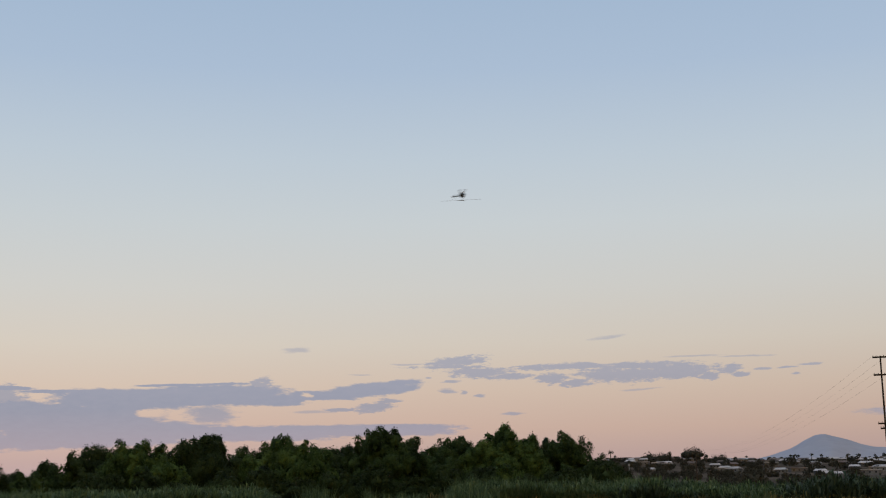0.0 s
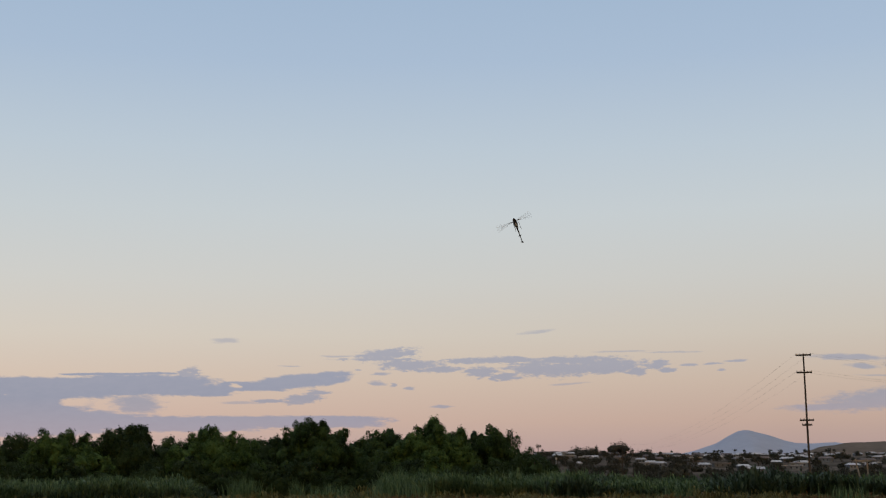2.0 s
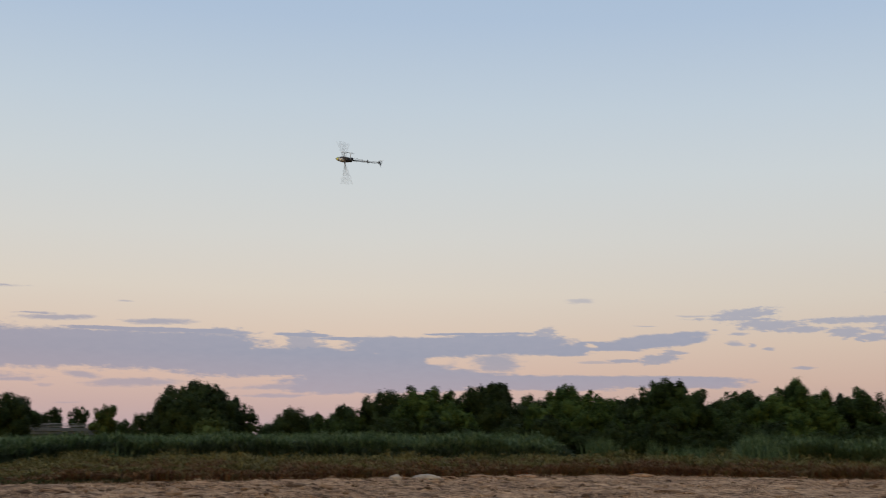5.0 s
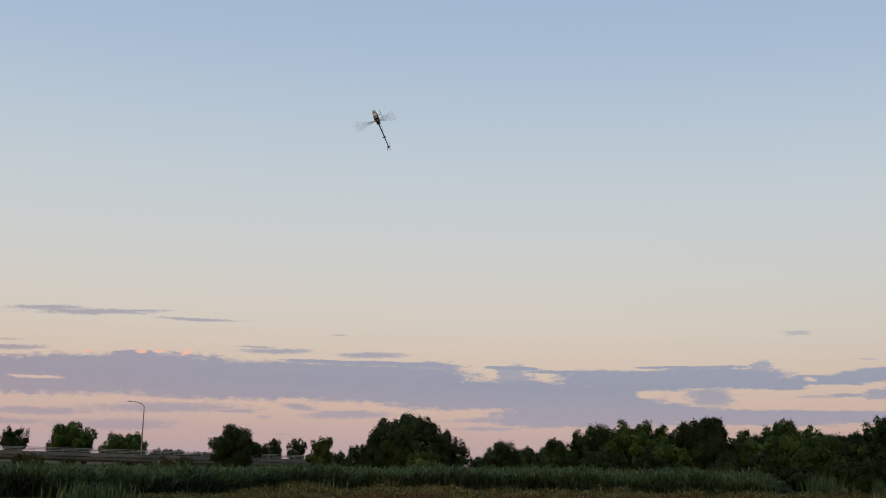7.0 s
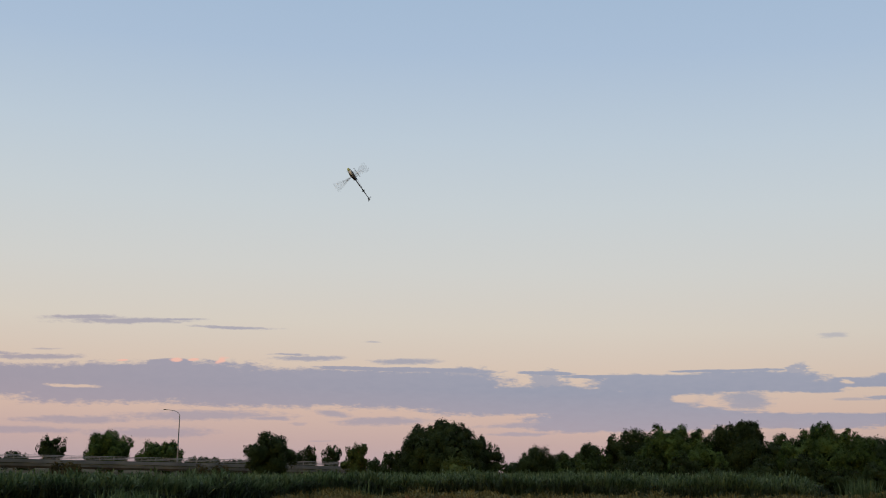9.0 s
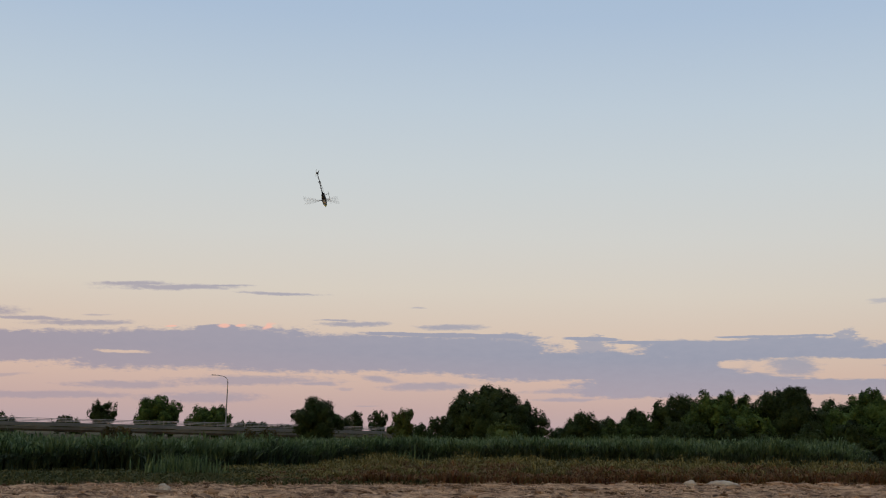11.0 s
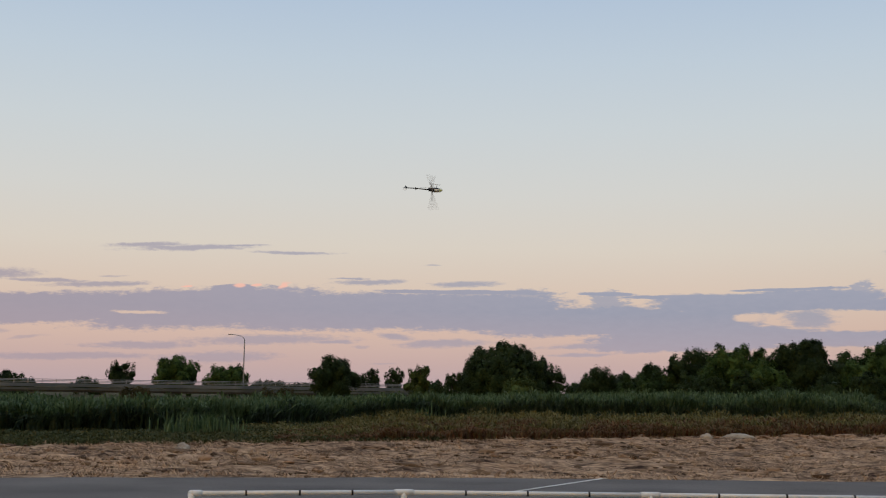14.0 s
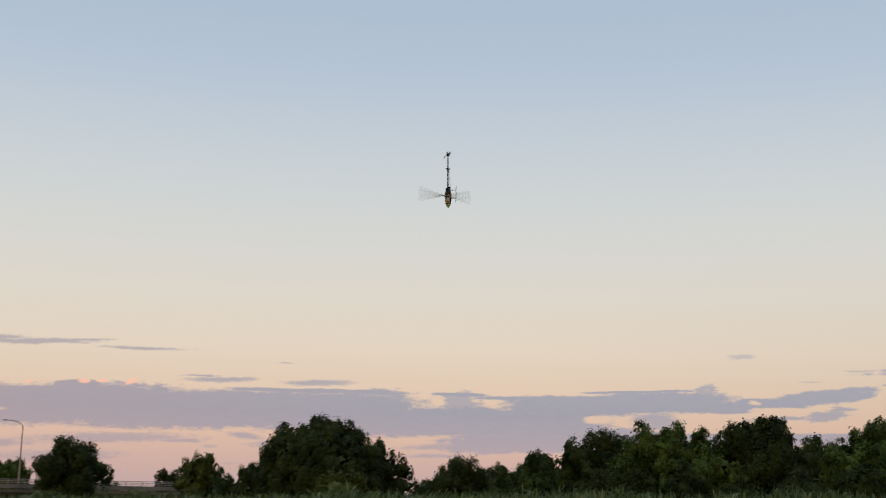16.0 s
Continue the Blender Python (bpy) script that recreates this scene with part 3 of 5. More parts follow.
def make_beds():
    rng = np.random.default_rng(11)
    west_top = lambda a, d: 1.7 + d * math.tan(radians(rise(a, [(-32, -.45), (-22, -.4), (-17, -.25), (-12, -.1), (-2, .14), (8, .2)]))) + .1
    bed("reed_bed", 25000, -38, 8.8, reed_front, 20, west_top, 21, REED, "dense bed of tall grey-green reeds", "reeds", fade=lambda a: np.clip((9.0 - a) / 1.2, .25, 1))
    # lower leaves, with the shade between the stems put into their colour
    bed("reed_bed", 11000, -38, 9.4, lambda a: reed_front(a) - .4, 10, lambda a, d: west_top(a, d) * .72, 22, REED_DARK, "lower leaves of the reed bed, coloured darker as shade", "reeds", (.06, .10), fade=lambda a: np.clip((9.6 - a) / 1.2, .3, 1), swell=.7)
    # reeds below the willows and out over the marsh
    bed("reed_bed", 8000, 15.8, 25.5, lambda a: 79, 9, lambda a, d: 2.1, 23, REED, "pale reeds in front of the willows", "reeds", (.04, .075), fade=lambda a: np.clip((a - 15.4) / .9, .3, 1), swell=.6)
    bed("reed_bed", 13500, 23.5, 46, lambda a: 77, 45, lambda a, d: 1.75 + .0012 * d, 24, REED, "low green reeds over open marsh", "reeds", (.05, .10), swell=.55, scale=.16)
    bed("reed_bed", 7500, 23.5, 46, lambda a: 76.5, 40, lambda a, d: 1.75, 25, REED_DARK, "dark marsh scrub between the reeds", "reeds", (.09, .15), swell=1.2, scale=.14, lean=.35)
    # single tufts
    for a, dd, hh, n, w in ((10.1, 78, 2.0, 420, .5), (12.45, 80, 1.9, 160, .2), (13.9, 82, 1.6, 420, .9), (36.6, 70, 1.4, 220, .5), (-22.0, 46.5, .9, 500, .6), (-12.3, 70, 1.1, 160, .6), (17.0, 76, 2.0, 500, .9), (29.5, 72, 1.5, 260, .6)):
        x, y = at(a, dd)
        q = np.stack([x + rng.normal(0, w, n), y + rng.normal(0, w, n)], 1)
        n = len(q)
        blades("reed_tuft", q, hh * rng.uniform(.4, 1.1, n), rng.uniform(.03, .055, n), REED, "pale green tuft of upright reeds", "reeds", .34, seed=int(100 + a))
    # dock and dry weeds along the strip, greener ones behind
    grow = lambda a: np.clip((a + 19.0) / 6, .35, 1)
    bed("dry_weeds", 30000, -18.5, 46, weed_front, 10, lambda a, d: .5 + .013 * max(0, d - 50), 31, WEED, "reddish-brown dried dock and weeds", "weeds", (.022, .05), 2.4, .75, 1.2, grow, .9, .5)
    bed("green_weeds", 22000, -20, 46, lambda a: weed_front(a) + 2.0, 15, lambda a, d: .6 + .016 * max(0, d - 50), 32, WEED_GREEN, "olive and yellowish weeds behind the dry ones", "weeds", (.03, .06), 2.2, .8, 1.0, grow, 1.0, .4)
    # short grass by the western reeds
    bed("short_grass", 30000, -40, -11, lambda a: weed_front(a) - .4, 16, lambda a, d: .2, 33, GRASS, "short green grass beside the mown strip", "grass", (.03, .06), .8, .6, 1.0, None, 1.2, .8)


make_beds()


def make_straw():
    rng = np.random.default_rng(5)
    n = 150000
    x = rng.uniform(-30, 46, n)
    e = np.array([straw_edge(v) for v in x])
    y0 = np.array([runway_edge(v) for v in x]) - .15
    y = y0 + (e + .6 - y0) * rng.uniform(0, 1, n)
    keep = np.array([noise.noise(Vector((a * .3, b * .9, 1))) + .35 * noise.noise(Vector((a, b * 2, 5))) > -.12 for a, b in zip(x, y)])
    x, y = x[keep], y[keep]
    z = np.array([ground_height(a, b) + .015 for a, b in zip(x, y)])
    blades("mown_straw", np.stack([x, y], 1), rng.uniform(.05, .17, len(x)), rng.uniform(.010, .02, len(x)), STRAND, "scattered dry mown straw", "straw", base_z=z, seed=12, flat=True)


make_straw()


# ---------------------------------------------------------------- stones and heaps on the strip
def stone(name, x, y, w, d, h, seed, mat, label, category):
    rng = random.Random(seed)
    bm = bmesh.new()
    bmesh.ops.create_icosphere(bm, subdivisions=4, radius=1)
    off = Vector((rng.uniform(0, 50), rng.uniform(0, 50), 0))
    for v in bm.verts:
        k = 1 + .28 * noise.noise(v.co * 1.4 + off) + .12 * noise.noise(v.co * 4 + off) + .05 * noise.noise(v.co * 11 + off)
        v.co = Vector((v.co.x * w / 2 * k, v.co.y * d / 2 * k, v.co.z * h * k))
    me = bpy.data.meshes.new(name)
    bm.to_mesh(me)
    bm.free()
    me.materials.append(mat)
    me.polygons.foreach_set("use_smooth", [True] * len(me.polygons))
    ob = new(name, me)
    ob.matrix_world = pose(x, y, ground_height(x, y) - h * .15, 0, 0, rng.uniform(0, 40) - 20)
    return tagged(ob, label, category)


stone("boulder", 1.95, 51.6, 1.35, .8, .26, 1, STONE, "pale rounded boulder at the edge of the straw", "boulder")
stone("boulder", .7, 50.4, .5, .4, .18, 2, STONE, "small pale boulder beside a larger one", "boulder")
stone("boulder", -14.0, 33.6, .45, .4, .22, 3, STONE, "pale boulder beside the short grass", "boulder")
stone("boulder", 5.5, 58.5, .7, .4, .2, 5, STONE, "small pale boulder among straw", "boulder")
stone("soil_mound", 10.0, 42.2, 1.5, 1.2, .17, 4, STRAW, "low heap of mown straw and soil", "heap")
stone("soil_mound", 4.0, 31.5, 1.3, .9, .16, 6, STRAW, "low heap of mown straw and soil", "heap")
stone("soil_mound", -9.0, 36.0, 1.0, .8, .15, 7, STRAW, "low heap of mown straw and soil", "heap")
for i, (x, back, w, h) in enumerate(((2.9, 1.3, .9, .17), (4.3, 1.0, 1.2, .2), (5.2, 1.5, .7, .15), (6.6, .8, 1.3, .19), (8.1, 1.3, .9, .14), (-.4, 1.2, .8, .13), (-2.6, 1.4, 1.1, .14), (-5.2, 1.1, .9, .13), (12.5, 1.2, 1.3, .16), (16.0, 1.4, 1.0, .14))):
    stone("soil_mound", x, straw_edge(x) - back, w * .9, w * .6, h * .6, 20 + i, STRAW, "low heap of raked straw beside the weeds", "heap")


def make_clods():
    """Loose clods and tufts of raked straw, strewn in long uneven rows."""
    rng = np.random.default_rng(77)
    bm = bmesh.new()
    bmesh.ops.create_icosphere(bm, subdivisions=1, radius=1)
    ball = np.array([v.co[:] for v in bm.verts])
    tri = np.array([[v.index for v in f.verts] for f in bm.faces])
    bm.free()
    verts, faces = [], []
    while len(verts) < 4200:
        x = rng.uniform(-27, 42)
        e, r = straw_edge(x), runway_edge(x)
        y = r + .8 + (e - r - .6) * rng.uniform(0, 1) ** .75
        if noise.noise(Vector((x * .12, y * .9, 9))) + .3 * noise.noise(Vector((x * .7, y * 2.5, 2))) < rng.uniform(-.1, .45):
            continue
        w = rng.lognormal(-2.95, .45)
        k = np.array([w * rng.uniform(1.0, 2.4), w * rng.uniform(.6, 1.0), min(.1, w * rng.uniform(.4, .8))])
        off = rng.uniform(0, 40, 3)
        bump = np.array([1 + .5 * noise.noise(Vector(p * 1.3 + off)) + .25 * noise.noise(Vector(p * 3.1 + off)) for p in ball])
        faces.append(tri + len(verts) * len(ball))
        verts.append(ball * k * bump[:, None] + np.array([x, y, ground_height(x, y) + .01]))
    v, f = np.concatenate(verts), np.concatenate(faces)
    me = mesh_from("soil_clods", v.tolist(), f.tolist(), CLOD)
    tagged(new("soil_clods", me), "brown clods and tufts of raked straw", "clods", kind="stuff")


make_clods()


# ---------------------------------------------------------------- trees
def leaf_cloud(lobes, size, seed, full=100, core=True):
    """Leaves (three corners each) on small clumps that cover the lobes (centre, radius), over a sparse inner layer."""
    rng = np.random.default_rng(seed)
    C, R = np.array([l[0] for l in lobes]), np.array([l[1] for l in lobes])
    clump = size * 1.75
    cc, cr, cn = [], [], []
    inner_p, inner_n = [], []
    for c, r in zip(C, R):
        if r[0] < clump * 1.25:
            cc.append(c[None]), cr.append(r[None]), cn.append(np.array([[0, 0, .4]]))
            continue
        n = int(3.0 * (r[0] / clump) * (r[2] / clump)) + 5
        u = rng.normal(0, 1, (n, 3))
        u /= np.linalg.norm(u, axis=1)[:, None]
        cc.append(c + u * (r - clump * .55) * rng.uniform(.84, 1.12, n)[:, None])
        cr.append(np.stack([k * np.array([1, 1, rng.uniform(1.0, 1.8)]) for k in clump * rng.uniform(.5, 1.25, n)]))
        cn.append(u)
        m = int(9 * (r[0] / clump) * (r[2] / clump)) + 10
        w = rng.normal(0, 1, (m, 3))
        w /= np.linalg.norm(w, axis=1)[:, None]
        inner_p.append(c + w * (r - clump * .5) * .8), inner_n.append(w)
    cc, cr, cn = np.concatenate(cc), np.concatenate(cr), np.concatenate(cn)
    # clumps that lie deep inside another lobe bear no leaves
    deep = np.min(np.linalg.norm((cc[:, None, :] - C[None]) / (R[None] * .80 + 1e-6), axis=2) + 9 * (np.linalg.norm(cc[:, None, :] - C[None], axis=2) < 1e-6), axis=1) < .9
    cc, cr, cn = cc[~deep], cr[~deep], cn[~deep]
    per = np.maximum(20, (full * np.clip((cr[:, 0] * cr[:, 2]) / clump ** 2, .3, 4))).astype(int)
    pick = np.repeat(np.arange(len(cc)), per)
    count = len(pick)
    u = rng.normal(0, 1, (count, 3)) + cn[pick] * .8
    u /= np.linalg.norm(u, axis=1)[:, None]
    p = cc[pick] + u * cr[pick] * np.where(rng.uniform(0, 1, count) < .12, rng.uniform(1.0, 1.4, count), rng.uniform(.62, 1.08, count))[:, None]
    nrm = u * .7 + cn[pick] * .35 + rng.normal(0, .33, (count, 3))
    ln = size * .78 * rng.uniform(.55, 1.25, count)
    if core and inner_p:
        q, w = np.concatenate(inner_p), np.concatenate(inner_n)
        p, nrm = np.concatenate([p, q]), np.concatenate([nrm, w + rng.normal(0, .2, w.shape)])
        ln = np.concatenate([ln, np.full(len(q), clump * 1.5)])
        count = len(p)
    d = np.cross(nrm, rng.normal(0, 1, (count, 3)))
    d /= np.linalg.norm(d, axis=1)[:, None]
    s = np.cross(nrm, d)
    s /= np.linalg.norm(s, axis=1)[:, None]
    ln = ln[:, None]
    return np.stack([p - d * ln * .4 + s * ln * .36, p - d * ln * .4 - s * ln * .36, p + d * ln * .65], 1).reshape(-1, 3)


def leaf_mesh(name, v, mat):
    n = len(v) // 3
    me = bpy.data.meshes.new(name)
    me.vertices.add(n * 3)
    me.vertices.foreach_set("co", v.ravel())
    me.loops.add(n * 3)
    me.loops.foreach_set("vertex_index", np.arange(n * 3, dtype=np.int32))
    me.polygons.add(n)
    me.polygons.foreach_set("loop_start", (np.arange(n) * 3).astype(np.int32))
    me.update(calc_edges=True)
    me.materials.append(mat)
    return me


def make_tree(name, az, dist, width, top, label, mat=None, seed=0, low=.12, lobes=13, leaf=.22, density=1.0, dome=False, group=""):
    rng = random.Random(seed * 7 + 3)
    x, y = at(az, dist)
    root = empty(name, x, y, 0, rng.uniform(0, 20))
    tagged(root, label, "tree", group)
    mat = mat or LEAF
    hw, zc = width / 2, top * (low + 1) / 2
    hh = top * (1 - low) / 2
    ls = []
    for i in range(lobes):
        q = (i + .5) / lobes
        zz = -1 + 2 * q
        reach = math.sqrt(max(0, 1 - (zz if zz > 0 else zz * .75) ** 2)) * (1.0 if dome else rng.uniform(.75, 1.05))
        ang = i * 2.4 + rng.uniform(-.4, .4)
        rr = hw * rng.uniform(.27, .40) * (1.1 if dome else 1.0)
        rad = max(0, reach * hw - rr * .75)
        ls.append(((rad * math.cos(ang), rad * math.sin(ang), zc + zz * (hh - rr * .8)), (rr, rr, rr * rng.uniform(.8, 1.1))))
    ls.append(((rng.uniform(-.2, .2) * hw, 0, zc + hh * .45), (hw * .45, hw * .45, hh * .36)))
    ls.append(((0, 0, zc - hh * .1), (hw * .55, hw * .55, hh * .5)))
    if not dome:
        for _ in range(11):
            a = rng.uniform(0, 6.28)
            r = rng.uniform(.1, .75) * hw
            s = hw * rng.uniform(.10, .2)
            ls.append(((r * math.cos(a), r * math.sin(a), zc + hh * (1.0 - .55 * (r / hw) ** 2) - s * rng.uniform(.4, 1.3)), (s, s, s * 2.0)))
    zmax = max(c[2] + r[2] for c, r in ls)
    ls = [((c[0], c[1], c[2] * top / zmax), (r[0], r[1], r[2] * top / zmax)) for c, r in ls]
    leaves = leaf_cloud(ls, leaf * .92, seed, (125 if leaf < .5 else 45) * density)
    leaves[:, 2] *= top * (1.01 if leaf < .4 else 1.1) / leaves[:, 2].max()
    crown = new("crown", leaf_mesh("crown", leaves, mat))
    crown.parent = root
    bm = bmesh.new()
    base = .035 * top + .05
    lean = Vector((rng.uniform(-.3, .3), rng.uniform(-.3, .3), top * .5))
    tube(bm, (0, 0, -.1), lean * .5, base, base * .75, 9)
    tube(bm, lean * .5, lean, base * .75, base * .5, 9)
    part("trunk", bm, BARK, root)
    for i in range(4):
        c = ls[(i * 3 + 2) % len(ls)][0]
        bm = bmesh.new()
        a = lean * (.5 + .12 * i)
        m = (a + Vector(c)) / 2 + Vector((0, 0, -.1))
        tube(bm, a, m, base * .45, base * .3, 7)
        tube(bm, m, c, base * .3, base * .12, 7)
        part("limb", bm, BARK, root)
    return root


def make_trees():
    g = "willows behind the reeds"
    row = [(-1.5, 113, 5.0, 4.6), (.35, 113, 4.6, 5.9), (2.43, 109, 6.2, 6.1), (4.91, 112, 6.4, 6.75), (7.08, 115, 4.4, 5.8), (8.95, 110, 6.6, 6.6),
           (11.05, 117, 5.6, 5.9), (13.21, 110, 6.4, 7.2), (15.85, 112, 7.2, 6.3), (18.69, 110, 6.6, 7.3), (20.56, 116, 3.6, 6.2), (21.46, 112, 4.2, 6.65), (23.0, 112, 3.8, 4.6)]
    for i, (az, d, w, h) in enumerate(row):
        m = (LEAF_MID, LEAF_DARK, LEAF, LEAF_DARK, LEAF_MID, LEAF, LEAF_DARK, LEAF_MID, LEAF_MID, LEAF, LEAF_DARK, LEAF_MID, LEAF_DARK)[i]
        make_tree("willow_tree", az, d, w * 1.3, h, "dark green bushy tree in a dense row" if m is LEAF_DARK else "green bushy willow tree in a dense row", m, 20 + i, low=.06, lobes=15, group=g)
    # a second, lower row closes the gaps near the ground
    for i, az in enumerate(np.arange(.8, 23, 1.7)):
        make_tree("willow_shrub", float(az), 105, 5.0, 3.4 + .5 * math.sin(i * 2.1), "dark shrubby willow below taller trees", LEAF_DARK, 60 + i, low=0, lobes=9, density=.8, group="shrubs below the willows")
    make_tree("round_shrub", 18.62, 96, 2.7, 3.6, "rounded olive-green shrub among reeds", LEAF, 90, low=.02, lobes=9)
    make_tree("willow_shrub", -2.98, 124, 3.6, 3.8, "small dark shrub at the end of the row", LEAF_DARK, 91, low=0, lobes=9)
    make_tree("round_tree", -8.30, 110, 8.0, 6.3, "large rounded dark green tree", LEAF_DARK, 92, low=.02, lobes=20, dome=True)
    make_tree("round_tree", -6.2, 112, 3.8, 4.4, "dark tree beside the large rounded one", LEAF_DARK, 93, low=.02, lobes=10)
    make_tree("round_tree", -3.95, 117, 4.7, 4.35, "dark green tree standing apart", LEAF_DARK, 94, low=.02, lobes=11)
    make_tree("pale_shrub", -7.4, 104, 4.2, 3.1, "pale green shrub before the rounded tree", LEAF_YELLOW, 95, low=0, lobes=9)
    make_tree("pale_tree", -12.1, 118, 3.1, 4.2, "slender yellowish-green tree by the reeds", LEAF_YELLOW, 96, low=.02, lobes=9)
    make_tree("far_tree", -14.2, 252, 4.6, 5.7, "small dark tree behind the bridge", LEAF_DARK, 97, low=0, lobes=8, leaf=.42)
    make_tree("far_tree", -13.2, 252, 5.4, 6.0, "small dark tree behind the bridge", LEAF_DARK, 98, low=0, lobes=8, leaf=.42)
    make_tree("broad_tree", -16.04, 120, 5.2, 5.15, "dark broad tree before the bridge", LEAF_DARK, 99, low=.02, lobes=13)
    make_tree("willow_shrub", -10.5, 119, 3.4, 3.5, "low dark shrub beside the rounded tree", LEAF_DARK, 100, low=0, lobes=8)
    make_tree("far_tree", -20.8, 250, 8.6, 6.2, "rounded green tree behind the bridge", LEAF, 101, low=.02, lobes=11, leaf=.42, dome=True)
    make_tree("far_tree", -23.0, 250, 8.8, 7.6, "rounded green tree behind the bridge", LEAF, 102, low=.02, lobes=12, leaf=.42, dome=True)
    make_tree("far_tree", -25.4, 255, 6.4, 6.6, "thin-crowned dark tree behind the bridge", LEAF_DARK, 103, low=.1, lobes=9, leaf=.42, density=.6)
    make_tree("far_tree", -26.9, 260, 6.8, 3.6, "low dark shrub behind the bridge", LEAF_DARK, 104, low=0, lobes=8, leaf=.45)
    make_tree("far_tree", -30.3, 265, 12.0, 4.6, "long low dark tree behind the bridge", LEAF_DARK, 105, low=0, lobes=12, leaf=.45)
    make_tree("far_tree", -18.9, 262, 9.0, 3.5, "low dark hedge behind the bridge", LEAF_DARK, 107, low=0, lobes=10, leaf=.45)
    make_tree("far_tree", -17.5, 262, 9.0, 3.3, "low dark hedge behind the bridge", LEAF_DARK, 108, low=0, lobes=10, leaf=.45)
    make_tree("far_tree", -14.9, 252, 5.6, 4.9, "small dark tree behind the bridge", LEAF_DARK, 109, low=0, lobes=8, leaf=.42)
    for k, (a, dd, w, h) in enumerate(((-11.3, 121, 3.4, 2.9), (-9.6, 122, 3.6, 3.6), (-4.9, 121, 4.0, 2.9), (-2.0, 118, 3.8, 3.3))):
        make_tree("willow_shrub", a, dd, w, h, "low dark shrub behind the reeds", LEAF_MID, 120 + k, low=0, lobes=8)
    make_tree("brown_shrub", -18.6, 66, 3.0, 1.95, "brownish-green shrub among the reeds", LEAF_BROWN, 110, low=0, lobes=9, leaf=.18)
    make_tree("brown_shrub", -24.6, 60, 2.2, 1.75, "brownish-green shrub among the reeds", LEAF_BROWN, 111, low=0, lobes=9, leaf=.18)
    make_tree("far_tree", -33.0, 265, 12.0, 4.6, "long low dark tree behind the bridge", LEAF_DARK, 106, low=0, lobes=12, leaf=.45)


make_trees()


# ---------------------------------------------------------------- bridge and street lamp
def make_bridge():
    a, b = Vector((*at(-33.5, 235), 0)), Vector((*at(-11.5, 235), 0))
    length = (b - a).length
    turn = math.degrees(math.atan2(b.y - a.y, b.x - a.x))
    root = empty("road_bridge", a.x, a.y, 0, turn)
    tagged(root, "long low concrete road bridge with metal railing", "bridge")
    bm = bmesh.new()
    box(bm, 0, length, -.35, 9, 1.5, 1.9, .04)
    part("deck", bm, CONCRETE, root)
    bm = bmesh.new()
    box(bm, 0, length, -.12, .5, .95, 1.42, .03)
    part("girder", bm, CONCRETE, root, "pale concrete edge girder")
    bm = bmesh.new()
    box(bm, 0, length, .1, 8.6, .6, .95)
    part("underside", bm, SHADED_CONCRETE, root, "underside, shade put into its dark colour")
    bm = bmesh.new()
    box(bm, 0, length, -.12, .12, 1.9, 2.15, .02)
    part("kerb", bm, CONCRETE, root)
    for z in (2.36, 2.6, 2.84):
        bm = bmesh.new()
        tube(bm, (0, 0, z), (length, 0, z), .05, .05, 8)
        part("rail", bm, STEEL, root)
    posts = bmesh.new()
    box(posts, -.05, .05, -.05, .05, 2.12, 2.9, .01)
    first = part("post", posts, STEEL, root)
    first.location = (.5, 0, 0)
    for i in range(1, int(length / 2.4)):
        o = new("post", first.data)
        o.parent, o.location = root, (.5 + i * 2.4, 0, 0)
    pm = bmesh.new()
    tube(pm, (0, 0, -.3), (0, 0, .6), .45, .45, 14)
    pier = part("pier", pm, CONCRETE, root)
    pier.location = (6, 1.5, 0)
    for i in range(1, int(length / 12)):
        o = new("pier", pier.data)
        o.parent, o.location = root, (6 + i * 12, 1.5, 0)


make_bridge()


def make_street_lamp():
    x, y = at(-20.06, 233)
    root = empty("street_lamp", x, y, 1.9, 20)
    tagged(root, "grey steel street lamp with curved arm", "street lamp")
    bm = bmesh.new()
    tube(bm, (0, 0, 0), (0, 0, 8.7), .13, .08, 12)
    part("post", bm, STEEL, root)
    bm = bmesh.new()
    bent_tube(bm, [(0, 0, 8.7), (-.25, 0, 9.1), (-.8, 0, 9.4), (-1.6, 0, 9.55), (-2.3, 0, 9.6)], .055, 8)
    part("arm", bm, STEEL, root)
    bm = bmesh.new()
    box(bm, -3.0, -2.2, -.14, .14, 9.53, 9.68, .05)
    part("lamp_head", bm, STEEL, root)
    bm = bmesh.new()
    box(bm, -.2, .2, -.2, .2, -.02, .12, .03)
    part("base_plate", bm, CONCRETE, root)


make_street_lamp()


# ---------------------------------------------------------------- power line
def make_pole(az, dist, top, arms, label, r=.19):
    x, y = at(az, dist)
    root = empty("utility_pole", x, y, 0, -az)
    tagged(root, label, "utility pole", "power line poles")
    bm = bmesh.new()
    tube(bm, (0, 0, -.3), (0, 0, top), r, r * .62, 12)
    part("post", bm, WOOD, root)
    for z, w in arms:
        bm = bmesh.new()
        box(bm, -w / 2, w / 2, -.26, -.10, z - .1, z + .1, .015)
        arm = part("crossarm", bm, WOOD, root)
        for k in (-.46, -.2, .2, .46):
            bm = bmesh.new()
            tube(bm, (k * w, -.16, z + .07), (k * w, -.16, z + .24), .05, .035, 8)
            o = part("insulator", bm, STEEL, root)
            o.parent = arm
    return root


make_pole(35.13, 165, 17.3, [(17.1, 1.9), (14.9, 1.9), (8.9, 1.7), (8.3, 1.2)], "tall wooden utility pole with four crossarms", .15)
make_pole(27.06, 420, 13.4, [(13.2, 2.6), (12.2, 2.2)], "distant wooden utility pole among trees", .2)


